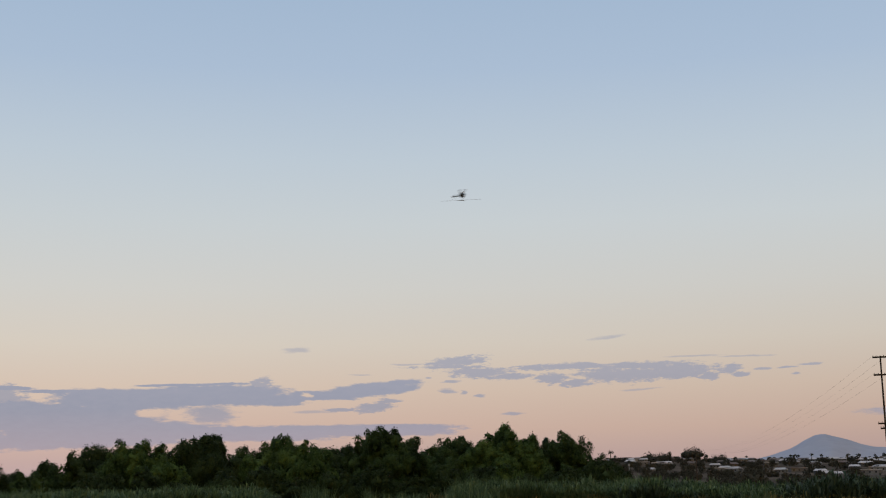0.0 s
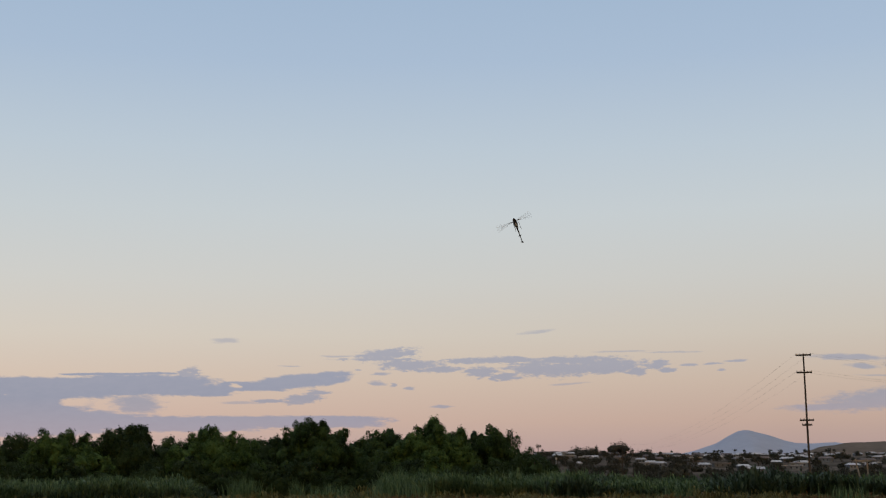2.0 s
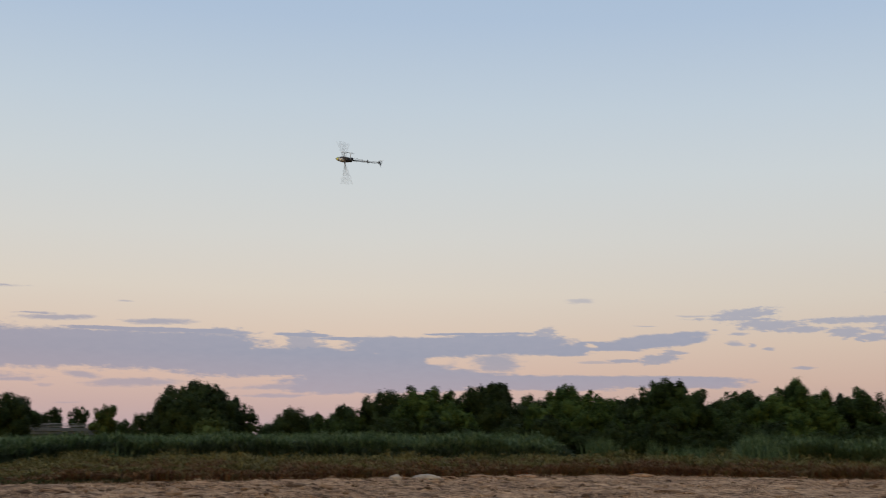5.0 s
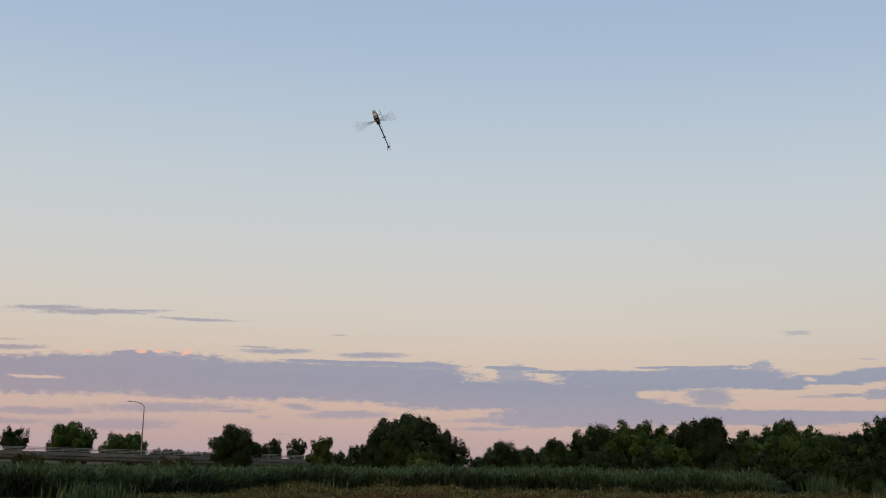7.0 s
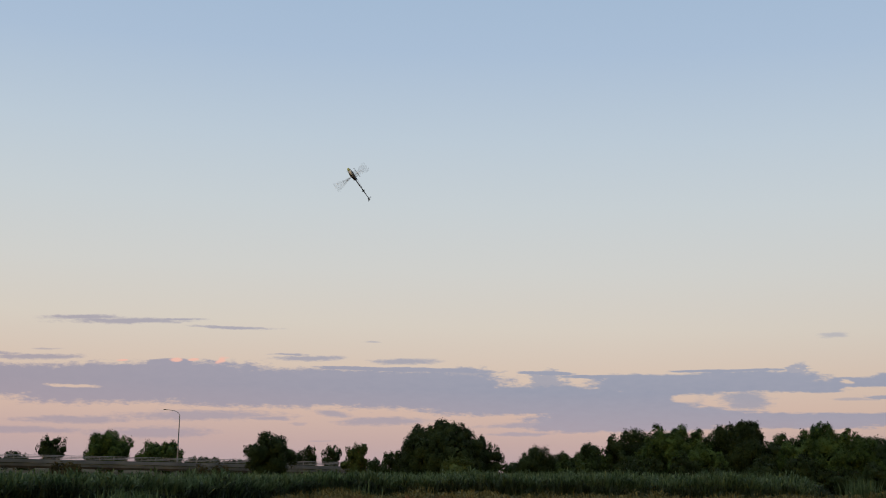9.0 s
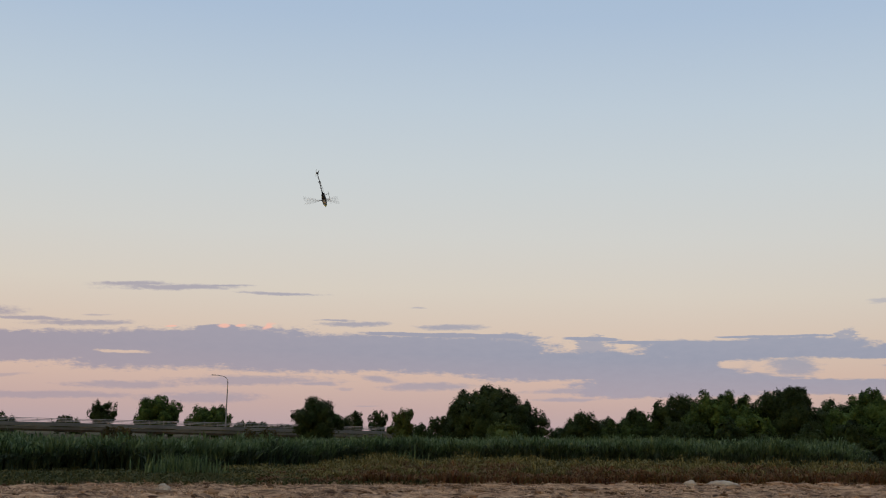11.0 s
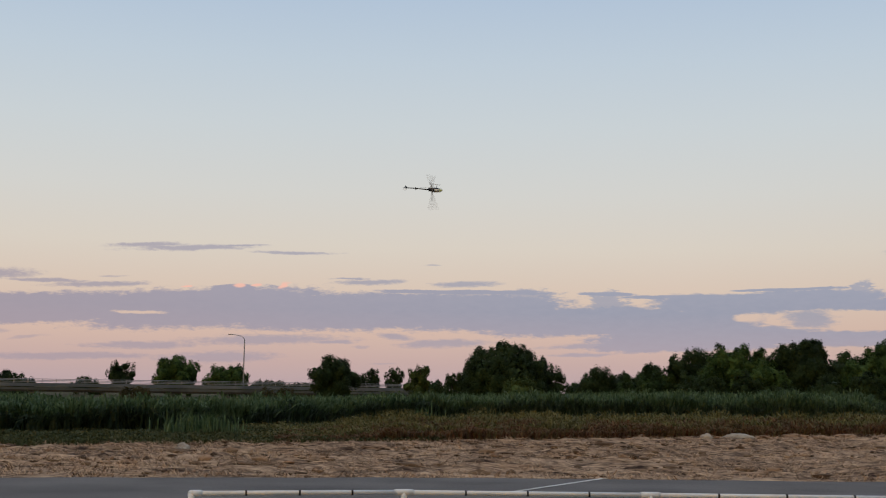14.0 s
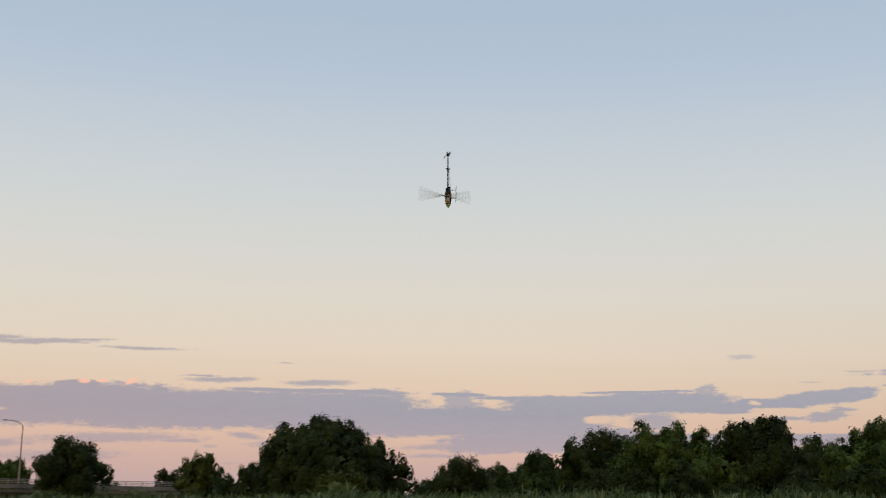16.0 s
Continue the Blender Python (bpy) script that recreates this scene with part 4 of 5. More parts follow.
def make_leaning_poles():
    x, y = at(37.4, 170)
    root = empty("pole_frame", x, y, 0, -37.5)
    tagged(root, "two leaning grey wooden poles joined by a crossarm", "pole frame")
    for lean, x0 in ((-.5, -.25), (.12, .5)):
        bm = bmesh.new()
        tube(bm, (x0, 0, -.3), (x0 + lean - .35, 0, 4.1), .13, .09, 10)
        part("post", bm, GREY_WOOD, root)
    bm = bmesh.new()
    box(bm, -1.35, .75, -.22, -.1, 3.75, 3.95, .015)
    part("crossarm", bm, GREY_WOOD, root)


make_leaning_poles()


def make_wire(a, b, sag, r):
    bm = bmesh.new()
    pts = []
    for i in range(13):
        q = i / 12
        p = Vector(a).lerp(Vector(b), q)
        p.z -= sag * 4 * q * (1 - q)
        pts.append(p)
    d = (Vector(b) - Vector(a)).normalized()
    side = d.cross(Vector((0, 0, 1))).normalized()
    up = side.cross(d)
    rings = [[bm.verts.new(p + (side * math.cos(k * 1.2566) + up * math.sin(k * 1.2566)) * r) for k in range(5)] for p in pts]
    for m, n in zip(rings[:-1], rings[1:]):
        for k in range(5):
            bm.faces.new((m[k], m[(k + 1) % 5], n[(k + 1) % 5], n[k]))
    bm.faces.new(rings[0]), bm.faces.new(rings[-1][::-1])
    me = bpy.data.meshes.new("power_wire")
    bm.to_mesh(me)
    bm.free()
    me.materials.append(WIRE)
    tagged(new("power_wire", me), "thin sagging power wire between poles", "wire", "power wires")


def make_wires():
    c, s = math.cos(radians(35.13)), -math.sin(radians(35.13))
    px, py = at(35.13, 165)
    fx, fy = at(27.06, 420)
    gx, gy = at(58, 190)
    for z, w, fz in ((17.3, 1.9, 13.4), (15.1, 1.9, 12.4)):
        for k in (-.46, .46):
            o = k * w
            make_wire((px + o * c, py + o * s, z), (fx + o * c, fy + o * s, fz), 4.2, .006)
            make_wire((px + o * c, py + o * s, z), (gx + o * c, gy + o * s, z - 1), 3.0, .006)


make_wires()


# ---------------------------------------------------------------- far town, hills and mountain
def slope_height(az, d):
    t = max(0, min(1, (d - 420) / 620))
    lift = rise(az, [(14, 0), (20, .6), (24, 1), (27, .95), (30, .88), (34, .85), (38, .85), (44, .9), (56, 0)])
    return (t * t * (3 - 2 * t)) * 21.0 * lift + .9 * noise.noise(Vector((az * .8, d * .01, 0))) * t


def make_far():
    azs, ds = np.arange(12, 58.1, .5), np.concatenate([np.arange(400, 1100, 25), [1200, 1400]])
    verts, faces = [], []
    for d in ds:
        for a in azs:
            x, y = at(a, d)
            verts.append((x, y, slope_height(a, d) * (1 if d < 1150 else .6) - .05))
    w = len(azs)
    for j in range(len(ds) - 1):
        for i in range(w - 1):
            faces.append((j * w + i, j * w + i + 1, (j + 1) * w + i + 1, (j + 1) * w + i))
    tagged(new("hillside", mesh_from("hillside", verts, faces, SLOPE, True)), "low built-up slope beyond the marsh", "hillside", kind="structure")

    def ridge(name, mat, dist, depth, az0, az1, crest, label, rough, seed):
        verts, faces = [], []
        azs = np.arange(az0, az1, .12)
        rows = 15
        for j in range(rows):
            q = j / (rows - 1) * 2 - 1
            fall = max(0, 1 - abs(q)) ** .8
            for a in azs:
                d = dist + q * depth
                x, y = at(a, d)
                h = (1.7 + dist * math.tan(radians(max(.05, rise(a, crest))))) * fall
                h += rough * fall * noise.noise(Vector((a * 1.2 + seed, q * 2.2, 0))) * min(1, 3 * (1 - fall) + .15)
                verts.append((x, y, h - .5))
        w = len(azs)
        for j in range(rows - 1):
            for i in range(w - 1):
                faces.append((j * w + i, j * w + i + 1, (j + 1) * w + i + 1, (j + 1) * w + i))
        tagged(new(name, mesh_from(name, verts, faces, mat, True)), label, "mountain", kind="structure")

    ridge("mountain", MOUNTAIN, 4100, 600, 27, 48, [(27, .3), (28.6, .85), (29.4, 1.05), (30.3, 1.25), (31.15, 1.54), (31.75, 1.87), (32.15, 2.05), (32.4, 2.11), (32.65, 2.12), (32.95, 2.04), (33.5, 1.87), (34.05, 1.67), (34.6, 1.53), (35.2, 1.5), (36.3, 1.55), (37.5, 1.3), (44, .9), (48, .4)], "blue hazy mountain on the horizon", 14, 3)
    ridge("scrub_hill", HILL, 1500, 300, 33.5, 56, [(33.5, .3), (34.6, 1.0), (35.7, 1.38), (36.7, 1.52), (38.3, 1.56), (39.2, 1.64), (44, 1.9), (50, 1.5), (56, .2)], "brown scrub-covered hill", 5, 8)

    # houses: built once in three forms, then repeated
    rng = random.Random(9)

    def house(w, d, h, roof_h, flat):
        root = empty("house", 0, 0, 0)
        tagged(root, "small pale far house with a low roof", "house", "houses of the far town")
        bm = bmesh.new()
        box(bm, -w / 2, w / 2, -d / 2, d / 2, -1.5, h, .02)
        part("wall", bm, WALLS, root)
        bm = bmesh.new()
        if flat:
            box(bm, -w / 2 - .2, w / 2 + .2, -d / 2 - .2, d / 2 + .2, h, h + .35, .03)
        else:
            x, y = w / 2 + .4, d / 2 + .4
            vs = [bm.verts.new(p) for p in ((-x, -y, h), (x, -y, h), (x, y, h), (-x, y, h), (-x * .8, 0, h + roof_h), (x * .8, 0, h + roof_h))]
            for f in ((0, 1, 5, 4), (2, 3, 4, 5), (1, 2, 5), (3, 0, 4), (3, 2, 1, 0)):
                bm.faces.new([vs[i] for i in f])
        part("roof", bm, ROOFS, root)
        for k in range(3):
            u = (-.32 + .32 * k) * w
            bm = bmesh.new()
            box(bm, u - .4, u + .4, -d / 2 - .04, -d / 2 + .05, h * .35, h * .75)
            part("window", bm, PANE, root)
        return root

    kinds = [house(5.5, 5, 2.0, 1.0, False), house(7.5, 6, 2.1, 1.1, False), house(9, 5, 2.2, 0, True)]
    used = [False] * 3
    for i in range(150):
        az = 23.2 + 16.5 * rng.random()
        d = 580 + 480 * math.sqrt(rng.random())
        x, y = at(az, d)
        m = pose(x, y, slope_height(az, d), 0, 0, -az + rng.uniform(-25, 25))
        k = rng.choice((0, 0, 1, 2))
        if not used[k]:
            kinds[k].matrix_world = m
            used[k] = True
        else:
            copy_thing(kinds[k], m)

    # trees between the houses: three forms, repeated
    forms = [make_tree("town_tree", 26.5, 760, 6.5, 4.2, "dark tree between far houses", LEAF_HAZED, 200, low=0, lobes=8, leaf=.8, group="trees of the far town"),
             make_tree("town_tree", 29, 790, 9, 3.3, "dark tree between far houses", LEAF_HAZED, 201, low=0, lobes=8, leaf=.8, group="trees of the far town"),
             make_tree("town_cypress", 31.3, 900, 2.8, 5.6, "narrow dark cypress on the far slope", LEAF_HAZED, 202, low=0, lobes=8, leaf=.7, group="trees of the far town")]
    for f in forms:
        p = f.matrix_world.translation
        a = math.degrees(math.atan2(p.x, p.y))
        f.location.z = slope_height(a, p.length)
    for i in range(300):
        az = 22.8 + 17.5 * rng.random()
        d = 430 + 640 * rng.random()
        x, y = at(az, d)
        k = rng.choice((0, 0, 1, 1, 2))
        copy_thing(forms[k], pose(x, y, slope_height(az, d) - .3, 0, 0, rng.uniform(0, 360)))
    make_tree("spreading_tree", 26.9, 900, 18, 27, "dark spreading tree above the far houses", LEAF_HAZED, 210, low=.72, lobes=12, leaf=.9, density=.5)
    make_tree("spreading_tree", 25.3, 900, 26, 23.5, "dark rounded tree above the far houses", LEAF_HAZED, 211, low=.7, lobes=12, leaf=.9, density=.5)
    make_tree("spreading_tree", 28.1, 900, 18, 22, "dark rounded tree above the far houses", LEAF_HAZED, 212, low=.66, lobes=12, leaf=.9, density=.5)
    make_tree("marsh_shrub", 29.4, 330, 12, 5.6, "wide dark shrub at the marsh's far side", LEAF_HAZED, 213, low=0, lobes=10, leaf=.6, density=.5)

    def palm(az, d, top):
        x, y = at(az, d)
        z0 = slope_height(az, d) - .3
        root = empty("palm_tree", x, y, z0)
        tagged(root, "slim dark palm above the far town", "palm", "palms of the far town")
        h = top - z0
        bm = bmesh.new()
        tube(bm, (0, 0, 0), (0, 0, h - .8), .28, .2, 7)
        part("trunk", bm, BARK, root)
        crown = new("crown", leaf_mesh("crown", leaf_cloud([((0, 0, h - .7), (1.5, 1.5, .9)), ((0, 0, h - 1.3), (1.2, 1.2, .6))], 1.0, int(az * 10), 110), LEAF_HAZED))
        crown.parent = root

    palm(23.3, 600, 17.9)
    for i, a in enumerate((31.2, 32.0, 33.2, 33.5, 33.9, 34.4, 36.0, 30.4)):
        palm(a, 980 + 9 * (i % 4), 1.7 + 980 * math.tan(radians(1.22 + .1 * math.sin(i * 2.3))))

    # radio mast
    x, y = at(24.1, 600)
    root = empty("radio_mast", x, y, slope_height(24.1, 600) - .5)
    tagged(root, "thin pale radio mast above the houses", "mast")
    bm = bmesh.new()
    tube(bm, (0, 0, 0), (0, 0, 8.3), .22, .16, 8)
    part("post", bm, STEEL, root)
    bm = bmesh.new()
    box(bm, -.45, .45, -.3, .3, 7.2, 8.3, .05)
    part("antenna", bm, STEEL, root)


make_far()


# ---------------------------------------------------------------- pipe fence by the runway
def make_fence():
    pts = [(-2.89, 7.09), (-1.72, 7.62), (-.23, 7.97), (1.43, 8.33), (3.0, 8.66)]
    z = 1.078
    root = empty("pipe_fence", pts[0][0], pts[0][1], 0)
    tagged(root, "white plastic pipe fence with black clips", "fence")
    o = Vector((*pts[0], 0))
    P = [Vector((*p, z)) - o for p in pts]
    for a, b in zip(P[:-1], P[1:]):
        bm = bmesh.new()
        tube(bm, a, b, .0145, .0145, 16)
        rail = part("rail", bm, PVC, root, smooth=True)
        n = 4
        for k in range(1, n):
            c = a.lerp(b, k / n)
            d = (b - a).normalized() * .006
            bm = bmesh.new()
            tube(bm, c - d, c + d, .017, .017, 14)
            clip = part("clip", bm, BLACK_CLIP, rail, "black clip")
    for i, p in enumerate(P):
        g = Vector((p.x, p.y, -.05))
        bm = bmesh.new()
        tube(bm, g, p, .0145, .0145, 14)
        post = part("post", bm, PVC, root, smooth=True)
        bm = bmesh.new()
        d = (P[min(i + 1, len(P) - 1)] - P[max(i - 1, 0)]).normalized() * .06
        if i:
            tube(bm, p - d, p + d, .0195, .0195, 16)
        else:
            tube(bm, p, p + d, .0195, .0195, 16)
            bmesh.ops.create_uvsphere(bm, u_segments=16, v_segments=10, radius=.0195, matrix=Matrix.Translation(p))
        tube(bm, p - Vector((0, 0, .07)), p, .0195, .0195, 16)
        o2 = part("joint", bm, PVC, root, smooth=True)
        o2.parent = post
    # lower run beside the corner
    root2 = empty("pipe_fence", -3.1, 7.0, 0)
    tagged(root2, "lower run of white plastic pipe fence", "fence")
    a, b = Vector((0, 0, 1.035)), Vector((-2.2, -1.0, 1.035))
    bm = bmesh.new()
    tube(bm, a, b, .0145, .0145, 14)
    part("rail", bm, PVC, root2, smooth=True)
    for c in (a, b):
        bm = bmesh.new()
        tube(bm, (c.x, c.y, -.05), c, .0145, .0145, 14)
        part("post", bm, PVC, root2, smooth=True)


make_fence()


# ---------------------------------------------------------------- model helicopter
def make_helicopter():
    """Nose along +x, rotor up; the origin lies under the mast. 1.4 m from nose to tail."""
    root = empty("model_helicopter", 0, 0, 0)
    tagged(root, "lime and black radio-controlled model helicopter in flight", "model helicopter")

    def loft(sections, seg=20):
        bm = bmesh.new()
        rings = []
        for x, cz, hy, up, dn in sections:
            ring = []
            for k in range(seg):
                a = 2 * math.pi * k / seg
                ca, sa = math.cos(a), math.sin(a)
                ring.append(bm.verts.new((x, hy * math.copysign(abs(ca) ** .85, ca), cz + (up if sa > 0 else dn) * math.copysign(abs(sa) ** .9, sa))))
            rings.append(ring)
        for r, s in zip(rings[:-1], rings[1:]):
            for k in range(seg):
                bm.faces.new((r[k], r[(k + 1) % seg], s[(k + 1) % seg], s[k]))
        bm.faces.new(rings[0][::-1]), bm.faces.new(rings[-1])
        bmesh.ops.recalc_face_normals(bm, faces=bm.faces)
        return bm

    shell = [(.335, -.02, .004, .004, .004), (.325, -.02, .02, .02, .018), (.29, -.017, .042, .042, .036), (.23, -.012, .062, .066, .056), (.15, -.008, .072, .088, .07),
             (.06, -.005, .074, .098, .076), (-.02, -.005, .068, .092, .074), (-.09, -.008, .054, .068, .062), (-.13, -.01, .036, .044, .04)]
    def band(keep, grow=1.0):
        bm = loft([(x, cz, hy * grow, up * grow, dn * grow) for x, cz, hy, up, dn in shell], 28)
        bmesh.ops.delete(bm, geom=[f for f in bm.faces if not keep(f.calc_center_median())], context="FACES")
        bmesh.ops.solidify(bm, geom=list(bm.faces), thickness=.002)
        return bm

    part("nose_cone", band(lambda c: c.x > .2 and c.z > -.012), CANOPY, root, "lime-yellow nose", True)
    part("canopy", band(lambda c: .05 < c.x <= .2 and c.z > -.012), WHITE_PAINT, root, "white upper canopy", True)
    part("belly_shell", band(lambda c: c.z <= -.012), CARBON, root, "black belly shell", True)
    for side in (-1, 1):
        part("side_flash", band(lambda c: -.12 < c.x < .24 and -.055 < c.z < -.02 and c.y * side > .01, 1.02), WHITE_PAINT, root, "white flash along the body", True)
    part("body_shell", loft([(x, cz, hy * .96, up * .96, dn * .96) for x, cz, hy, up, dn in shell[5:]]), CARBON, root, "black rear body shell", True)
    bm = bmesh.new()
    box(bm, -.02, .15, -.03, .03, -.112, -.104, .003)
    part("belly_panel", bm, WHITE_PAINT, root, "white belly panel")
    for side in (-1, 1):
        bm = loft([(x, cz - .012, hy * .3, up * .62, dn * .62) for x, cz, hy, up, dn in shell[2:-1]], 14)
        for v in bm.verts:
            t = max(0, min(1, (v.co.x + .12) / .4))
            v.co.y += side * (.062 * math.sin(math.pi * min(1, .22 + .62 * t)) - .0)
        part("side_panel", bm, CARBON, root, "black canopy side panel", True)
    part("canopy_stripe", loft([(x, cz, hy * .5, up + .004, dn + .004) for x, cz, hy, up, dn in shell[4:]], 14), CARBON, root, "black stripe along the canopy", True)
    bm = bmesh.new()
    box(bm, -.19, .12, -.036, .036, -.085, -.02, .008)
    part("main_frame", bm, CARBON, root)
    bm = bmesh.new()
    box(bm, -.04, .20, -.03, .03, -.105, -.062, .01)
    part("battery", bm, CARBON, root)
    bm = bmesh.new()
    box(bm, -.17, -.09, -.045, .045, -.07, .045, .012)
    part("rear_cover", bm, CARBON, root)
    bm = bmesh.new()
    tube(bm, (-.10, 0, .0), (-.98, 0, .0), .021, .015, 16)
    boom = part("tail_boom", bm, CARBON, root, smooth=True)
    bm = bmesh.new()
    tube(bm, (-.62, 0, 0), (-.66, 0, 0), .027, .027, 14)
    box(bm, -.655, -.625, -.06, .06, -.003, .003, .001)
    part("stabiliser", bm, CARBON, root)
    for side in (-1, 1):
        bm = bmesh.new()
        tube(bm, (-.13, side * .035, -.085), (-.63, side * .014, -.012), .0045, .0045, 8)
        part("boom_strut", bm, SKID, root)
    bm = bmesh.new()
    prof = [(-.95, .0), (-.99, .02), (-1.05, .115), (-1.075, .115), (-1.03, .0), (-1.06, -.10), (-1.035, -.10), (-.965, -.015)]
    f1 = [bm.verts.new((x, .028, z)) for x, z in prof]
    f2 = [bm.verts.new((x, .032, z)) for x, z in prof]
    bm.faces.new(f1), bm.faces.new(f2[::-1])
    for k in range(len(prof)):
        bm.faces.new((f1[k], f2[k], f2[(k + 1) % len(prof)], f1[(k + 1) % len(prof)]))
    bmesh.ops.recalc_face_normals(bm, faces=bm.faces)
    part("tail_fin", bm, CARBON, root)
    bm = bmesh.new()
    box(bm, -1.015, -.955, -.03, .03, -.024, .024, .006)
    part("tail_gearbox", bm, CARBON, root)
    # landing gear
    for x in (.10, -.10):
        bm = bmesh.new()
        bent_tube(bm, [(x, -.115, -.205), (x, -.10, -.15), (x, -.045, -.095), (x, .045, -.095), (x, .10, -.15), (x, .115, -.205)], .0075, 8)
        part("gear_strut", bm, SKID, root)
    for side in (-1, 1):
        bm = bmesh.new()
        bent_tube(bm, [(-.19, side * .115, -.208), (.17, side * .115, -.208), (.21, side * .115, -.195)], .0075, 8)
        part("skid", bm, SKID, root)
    # rotor: hub with grips and two blades
    bm = bmesh.new()
    tube(bm, (0, 0, .06), (0, 0, .185), .009, .009, 10)
    part("mast", bm, ALLOY, root)
    bm = bmesh.new()
    tube(bm, (0, 0, -.015), (0, 0, .025), .022, .018, 12)
    tube(bm, (-.075, 0, 0), (.075, 0, 0), .013, .013, 10)
    for s in (-1, 1):
        box(bm, min(s * .05, s * .12), max(s * .05, s * .12), -.018, .018, -.012, .012, .004)
    rotor = part("main_rotor", bm, ALLOY, root, "bare metal rotor head")
    for s in (-1, 1):
        bm = bmesh.new()
        r0, r1 = .10, .745
        q = []
        for r, c in ((r0, .030), (.16, .046), (.6, .046), (r1 - .01, .04), (r1, .03)):
            q.append([(s * r, -c * .32 * s, -.001), (s * r, -c * .1 * s, .0045), (s * r, c * .68 * s, .0), (s * r, -c * .1 * s, -.0035)])
        rows = [[bm.verts.new(p) for p in ring] for ring in q]
        for a, b in zip(rows[:-1], rows[1:]):
            for k in range(4):
                bm.faces.new((a[k], a[(k + 1) % 4], b[(k + 1) % 4], b[k]))
        bm.faces.new(rows[0]), bm.faces.new(rows[-1])
        bmesh.ops.recalc_face_normals(bm, faces=bm.faces)
        part("blade", bm, BLADE, rotor, "grey carbon rotor blade")
    rotor.location = (0, 0, .18)
    bm = bmesh.new()
    tube(bm, (0, -.012, 0), (0, .012, 0), .012, .012, 10)
    tail = part("tail_rotor", bm, ALLOY, root)
    for s in (-1, 1):
        bm = bmesh.new()
        box(bm, min(s * .018, s * .14), max(s * .018, s * .14), -.002, .002, -.013, .013, .0015)
        part("tail_blade", bm, WHITE_PAINT, tail, "pale tail rotor blade")
    tail.location = (-.985, -.048, 0)
    return root, rotor, tail


HELI, ROTOR, TAIL_ROTOR = make_helicopter()


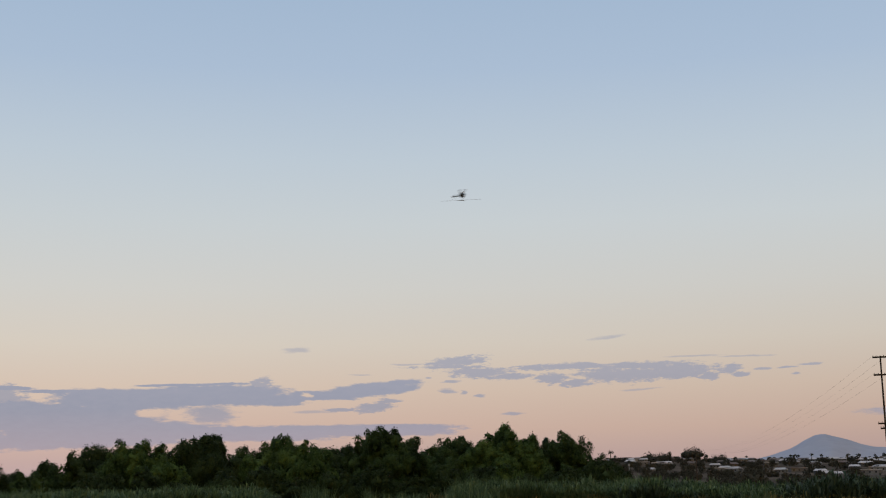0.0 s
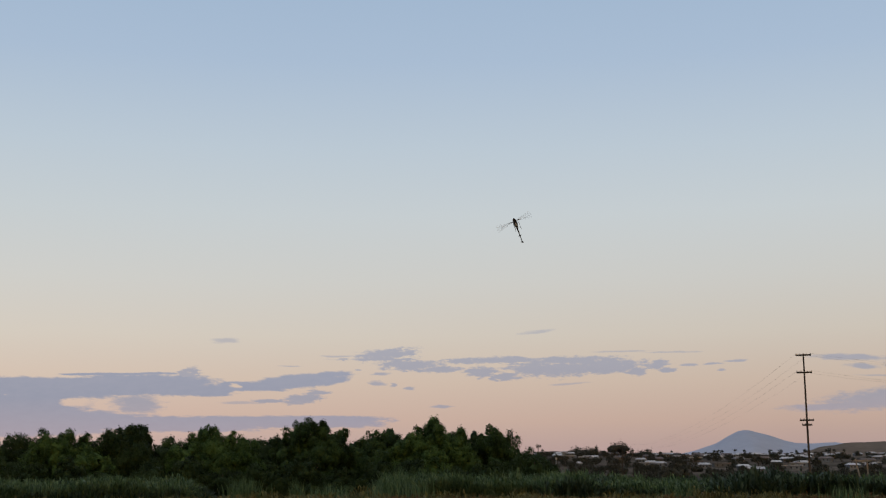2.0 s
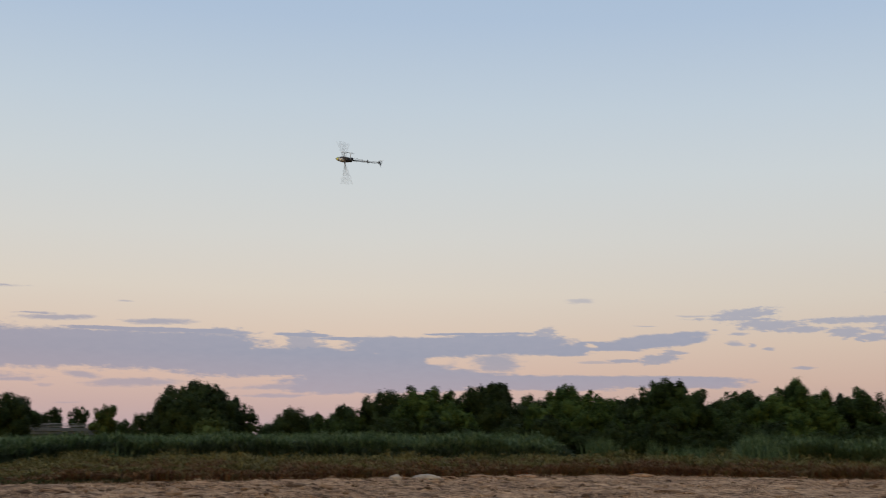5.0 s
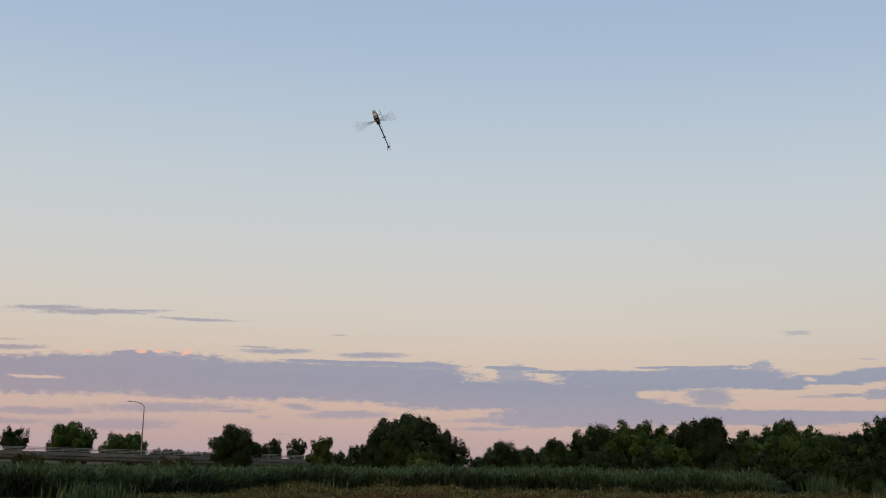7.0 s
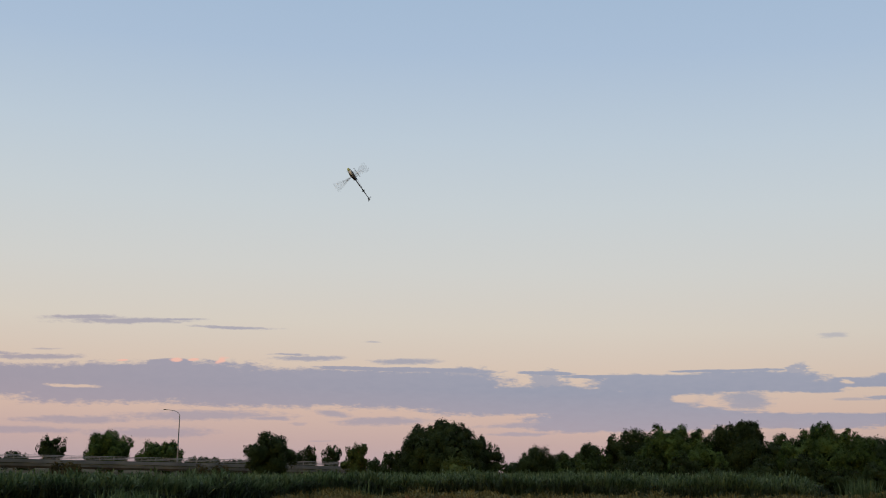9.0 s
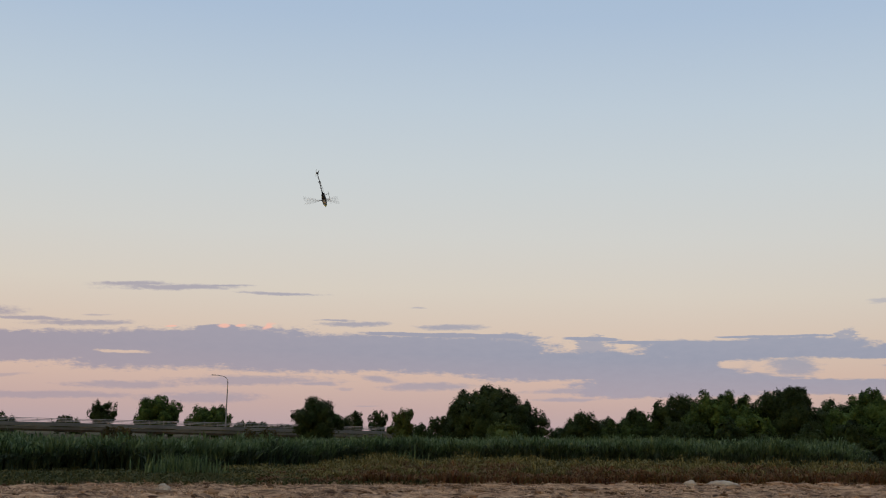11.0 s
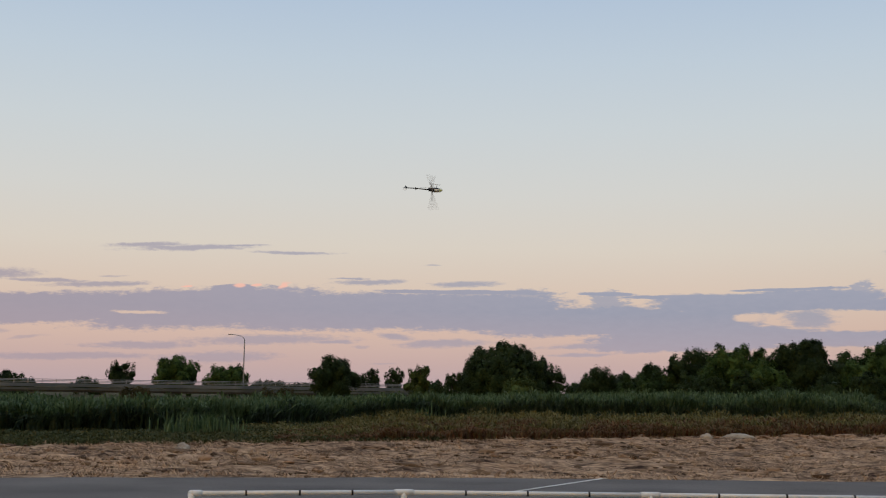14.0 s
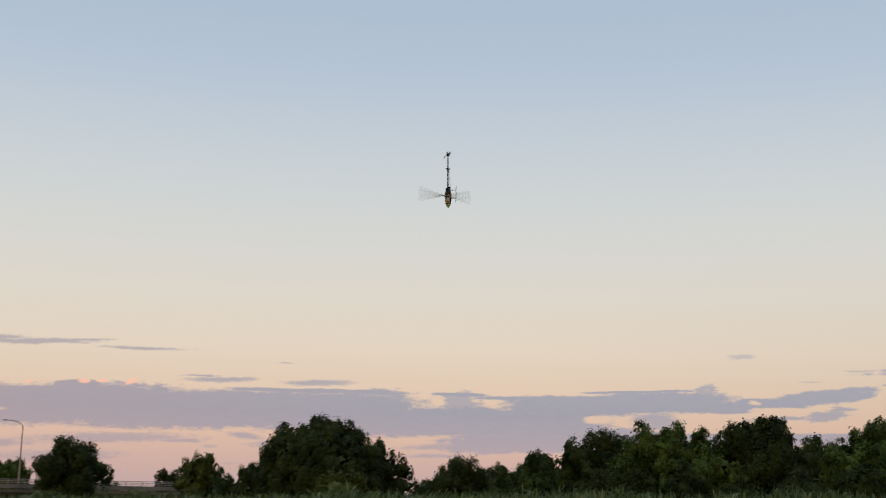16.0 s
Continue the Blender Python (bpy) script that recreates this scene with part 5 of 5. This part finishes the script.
# ---------------------------------------------------------------- what moves
def motions():
    walk(HELI, [
        (0, pose(13.19, 43.69, 12.49, -178, -15, 55)), (0.1, pose(14.53, 43.28, 12.67, -177, -19, 48)), (0.2, pose(15.58, 42.90, 13.06, -176, -30, 39)),
        (0.3, pose(16.30, 42.60, 13.52, -164, -38, 28)), (0.4, pose(16.63, 42.40, 14.04, -127, -49, 4)), (0.5, pose(16.54, 42.32, 14.53, -130, -70, 3)),
        (0.6, pose(16.41, 42.27, 14.89, 134, -76, 94)), (0.7, pose(16.22, 42.21, 15.22, 70, -54, 144)), (0.8, pose(16.11, 42.17, 15.34, 48, -26, 142)),
        (0.9, pose(16.07, 42.15, 15.30, 32, 12, 136)), (1, pose(16.02, 42.18, 15.15, 38, 44, 142)), (1.1, pose(16.14, 42.51, 14.85, 52, 68, 163)),
        (1.2, pose(16.22, 42.86, 14.51, 97, 60, -137)), (1.3, pose(16.15, 43.28, 14.17, 110, 33, -132)), (1.4, pose(16.12, 43.69, 13.76, 127, 8, -137)),
        (1.5, pose(16.31, 44.04, 13.37, 99, -11, -151)), (1.6, pose(16.54, 44.22, 12.93, 92, -27, -168)), (1.7, pose(16.95, 44.34, 12.47, 81, -33, -161)),
        (1.8, pose(17.43, 44.43, 12.09, 63, -34, -149)), (1.9, pose(17.89, 44.50, 11.78, 49, -32, -139)), (2, pose(18.39, 44.52, 11.59, 32, -35, -131)),
        (2.1, pose(18.64, 43.99, 11.39, 21, -36, -125)), (2.2, pose(18.93, 43.45, 11.23, 3, -41, -116)), (2.3, pose(19.21, 42.92, 11.00, -9, -46, -112)),
        (2.4, pose(19.52, 42.41, 10.71, -27, -46, -103)), (2.5, pose(19.74, 41.94, 10.41, -44, -49, -92)), (2.6, pose(19.85, 41.52, 10.10, -55, -56, -80)),
        (2.7, pose(19.91, 41.13, 9.77, -66, -56, -68)), (2.8, pose(19.33, 39.85, 9.29, -82, -57, -53)), (2.9, pose(18.60, 38.71, 8.87, -85, -51, -53)),
        (3, pose(17.73, 37.69, 8.54, -91, -49, -47)), (3.1, pose(16.71, 36.80, 8.25, -89, -45, -53)), (3.2, pose(15.48, 36.05, 8.09, -102, -46, -63)),
        (3.3, pose(14.18, 35.46, 8.08, -136, -49, -79)), (3.4, pose(12.84, 34.91, 8.21, -160, -66, -88)), (3.5, pose(11.54, 34.37, 8.34, -173, -76, -113)),
        (3.6, pose(10.57, 34.62, 8.56, -171, -49, -114)), (3.7, pose(9.56, 34.87, 8.69, -175, -45, -110)), (3.8, pose(8.56, 35.09, 8.87, -176, -65, -109)),
        (3.9, pose(7.61, 35.29, 8.95, -179, -71, -113)), (4, pose(6.71, 35.47, 8.91, 170, -44, -111)), (4.1, pose(5.81, 35.61, 8.93, 165, -43, -113)),
        (4.2, pose(5.01, 35.69, 9.07, 164, -57, -114)), (4.3, pose(4.21, 35.75, 9.19, 164, -70, -108)), (4.4, pose(3.45, 35.81, 9.18, 160, -49, -99)),
        (4.5, pose(2.66, 35.85, 9.23, 158, -44, -96)), (4.6, pose(1.84, 35.86, 9.35, 161, -56, -97)), (4.7, pose(1.01, 35.86, 9.43, 177, -73, -121)),
        (4.8, pose(0.19, 35.86, 9.41, -161, -45, -141)), (4.9, pose(-0.52, 35.81, 9.50, -141, -30, -172)), (5, pose(-1.15, 35.74, 9.65, -136, -6, 169)),
        (5.1, pose(-1.68, 35.64, 9.89, -112, 21, 145)), (5.2, pose(-1.97, 35.56, 10.01, -89, 53, 148)), (5.43, pose(-2.77, 35.92, 10.39, 16, 81, -96)),
        (5.67, pose(-3.56, 36.29, 10.81, 92, 60, -19)), (5.9, pose(-4.26, 36.65, 11.22, 98, 31, -13)), (6.13, pose(-4.92, 37.02, 11.62, 100, 2, -14)),
        (6.37, pose(-5.55, 37.42, 11.99, 104, -26, -21)), (6.6, pose(-6.11, 37.83, 12.30, 119, -51, -39)), (6.83, pose(-6.63, 38.26, 12.56, 164, -62, -89)),
        (7.07, pose(-7.11, 38.75, 12.76, -158, -47, -132)), (7.3, pose(-7.53, 39.25, 12.90, -137, -27, -174)), (7.4, pose(-7.60, 39.40, 12.87, -109, 6, 155)),
        (7.5, pose(-7.57, 39.57, 12.78, -89, 49, 157)), (7.6, pose(-7.62, 39.74, 12.65, -55, 76, -168)), (7.7, pose(-7.81, 39.89, 12.55, 48, 84, -65)),
        (7.8, pose(-8.06, 40.04, 12.47, 117, 79, 3)), (7.9, pose(-8.33, 40.20, 12.27, 72, 57, -46)), (8, pose(-8.43, 40.38, 12.09, 84, 49, -40)),
        (8.1, pose(-8.52, 40.62, 12.09, 90, 54, -31)), (8.2, pose(-8.55, 40.86, 12.18, 130, 67, 18)), (8.3, pose(-8.50, 41.13, 12.19, 99, 57, -15)),
        (8.4, pose(-8.53, 41.39, 12.18, 77, 18, -30)), (8.5, pose(-8.70, 41.64, 12.14, 98, -24, -22)), (8.6, pose(-9.03, 41.89, 12.04, 111, -57, -45)),
        (8.7, pose(-9.34, 42.15, 11.84, 169, -50, -100)), (8.93, pose(-9.50, 42.18, 11.92, -154, -48, -130)), (9.17, pose(-9.71, 42.22, 11.93, -105, -41, 173)),
        (9.4, pose(-9.97, 42.26, 11.85, -104, -23, 173)), (9.63, pose(-10.25, 42.31, 11.70, -103, -5, 171)), (9.87, pose(-10.56, 42.37, 11.47, -102, 12, 168)),
        (10.1, pose(-10.87, 42.43, 11.18, -104, 29, 162)), (10.33, pose(-11.17, 42.50, 10.85, -109, 45, 152)), (10.57, pose(-11.46, 42.57, 10.50, -124, 58, 132)),
        (10.8, pose(-11.71, 42.64, 10.18, -154, 57, 98)), (10.9, pose(-12.00, 42.65, 10.12, -166, 68, 85)), (11, pose(-12.31, 42.65, 10.01, -175, 56, 78)),
        (11.1, pose(-12.41, 42.70, 9.92, -179, 47, 77)), (11.2, pose(-12.41, 42.74, 9.94, -177, 56, 74)), (11.3, pose(-12.25, 42.82, 9.90, -154, 63, 100)),
        (11.4, pose(-12.15, 42.90, 9.82, -133, 48, 115)), (11.5, pose(-12.22, 42.93, 9.81, -143, 59, 110)), (11.6, pose(-12.44, 42.93, 9.82, -168, 61, 87)),
        (11.7, pose(-12.72, 42.95, 9.64, 173, 43, 71)), (11.8, pose(-12.86, 42.98, 9.55, 170, 35, 70)), (11.9, pose(-12.86, 43.03, 9.57, 176, 43, 74)),
        (12, pose(-12.70, 43.11, 9.62, -172, 65, 81)), (12.1, pose(-12.58, 43.07, 9.57, -149, 65, 104)), (12.2, pose(-12.61, 43.00, 9.51, -155, 64, 98)),
        (12.3, pose(-12.84, 42.90, 9.37, -171, 59, 82)), (12.4, pose(-13.04, 42.82, 9.12, 170, 40, 68)), (12.5, pose(-13.13, 42.75, 8.94, 179, 41, 77)),
        (12.6, pose(-13.02, 42.72, 8.89, -179, 55, 74)), (12.7, pose(-12.75, 42.72, 8.84, -162, 66, 92)), (12.8, pose(-12.43, 42.74, 8.71, -145, 64, 108)),
        (12.9, pose(-12.25, 42.72, 8.61, -141, 75, 112)), (13, pose(-12.15, 42.70, 8.46, 169, 72, 60)), (13.1, pose(-12.20, 42.67, 8.13, 172, 49, 66)),
        (13.2, pose(-12.14, 42.66, 7.81, 170, 31, 69)), (13.3, pose(-11.94, 42.66, 7.71, 168, 30, 68)), (13.4, pose(-11.61, 42.65, 7.87, 174, 47, 67)),
        (13.5, pose(-11.10, 42.67, 8.13, 169, 73, 60)), (13.6, pose(-10.47, 42.72, 8.32, -155, 76, 97)), (13.7, pose(-9.99, 42.74, 8.48, -144, 76, 108)),
        (13.8, pose(-9.61, 42.74, 8.59, 167, 73, 59)), (13.9, pose(-9.25, 42.75, 8.64, 125, 45, 10)), (14, pose(-8.78, 42.77, 8.77, 131, 6, -0)),
        (14.1, pose(-8.23, 42.84, 9.05, 117, -29, -28)), (14.2, pose(-7.61, 42.93, 9.32, 110, -56, -40)), (14.3, pose(-7.13, 42.99, 9.50, 139, -62, -68)),
        (14.4, pose(-6.75, 43.04, 9.65, 157, -67, -86)), (14.5, pose(-6.48, 43.08, 9.67, 169, -58, -97)), (14.6, pose(-6.47, 44.87, 9.81, 180, -42, -103)),
        (14.7, pose(-6.50, 48.46, 9.95, 170, -49, -97)), (14.8, pose(-6.54, 52.15, 10.12, 159, -66, -89)), (14.9, pose(-6.44, 54.93, 10.18, 144, -58, -75)),
        (15, pose(-6.40, 57.63, 10.31, 134, -51, -67)), (15.1, pose(-6.32, 58.57, 10.24, 132, -69, -64)), (15.2, pose(-6.27, 59.40, 10.15, 154, -76, -79)),
        (15.3, pose(-6.38, 60.05, 9.91, 179, -68, -110)), (15.4, pose(-6.56, 61.42, 9.75, -165, -46, -126)), (15.5, pose(-6.64, 62.70, 9.73, -144, -37, -159)),
        (15.6, pose(-6.53, 63.96, 9.76, -137, -7, 176)), (15.65, pose(-6.35, 64.26, 9.67, -118, 15, 163)), (15.7, pose(-6.16, 64.55, 9.62, -96, 37, 159)),
        (15.8, pose(-6.20, 65.11, 9.39, -101, 60, 146)), (15.9, pose(-5.55, 65.52, 9.18, -138, 49, 106)), (16, pose(-5.40, 65.96, 9.00, -153, 67, 92)),
    ])
    turns = [k / FPS for k in range(0, 16 * FPS + 1)]
    walk(ROTOR, [(t, pose(0, 0, .18, 0, 0, (90 + 84 * i) % 360)) for i, t in enumerate(turns)])
    walk(TAIL_ROTOR, [(t, pose(-.985, -.048, 0, 0, (79 * i) % 360, 0)) for i, t in enumerate(turns)])


motions()
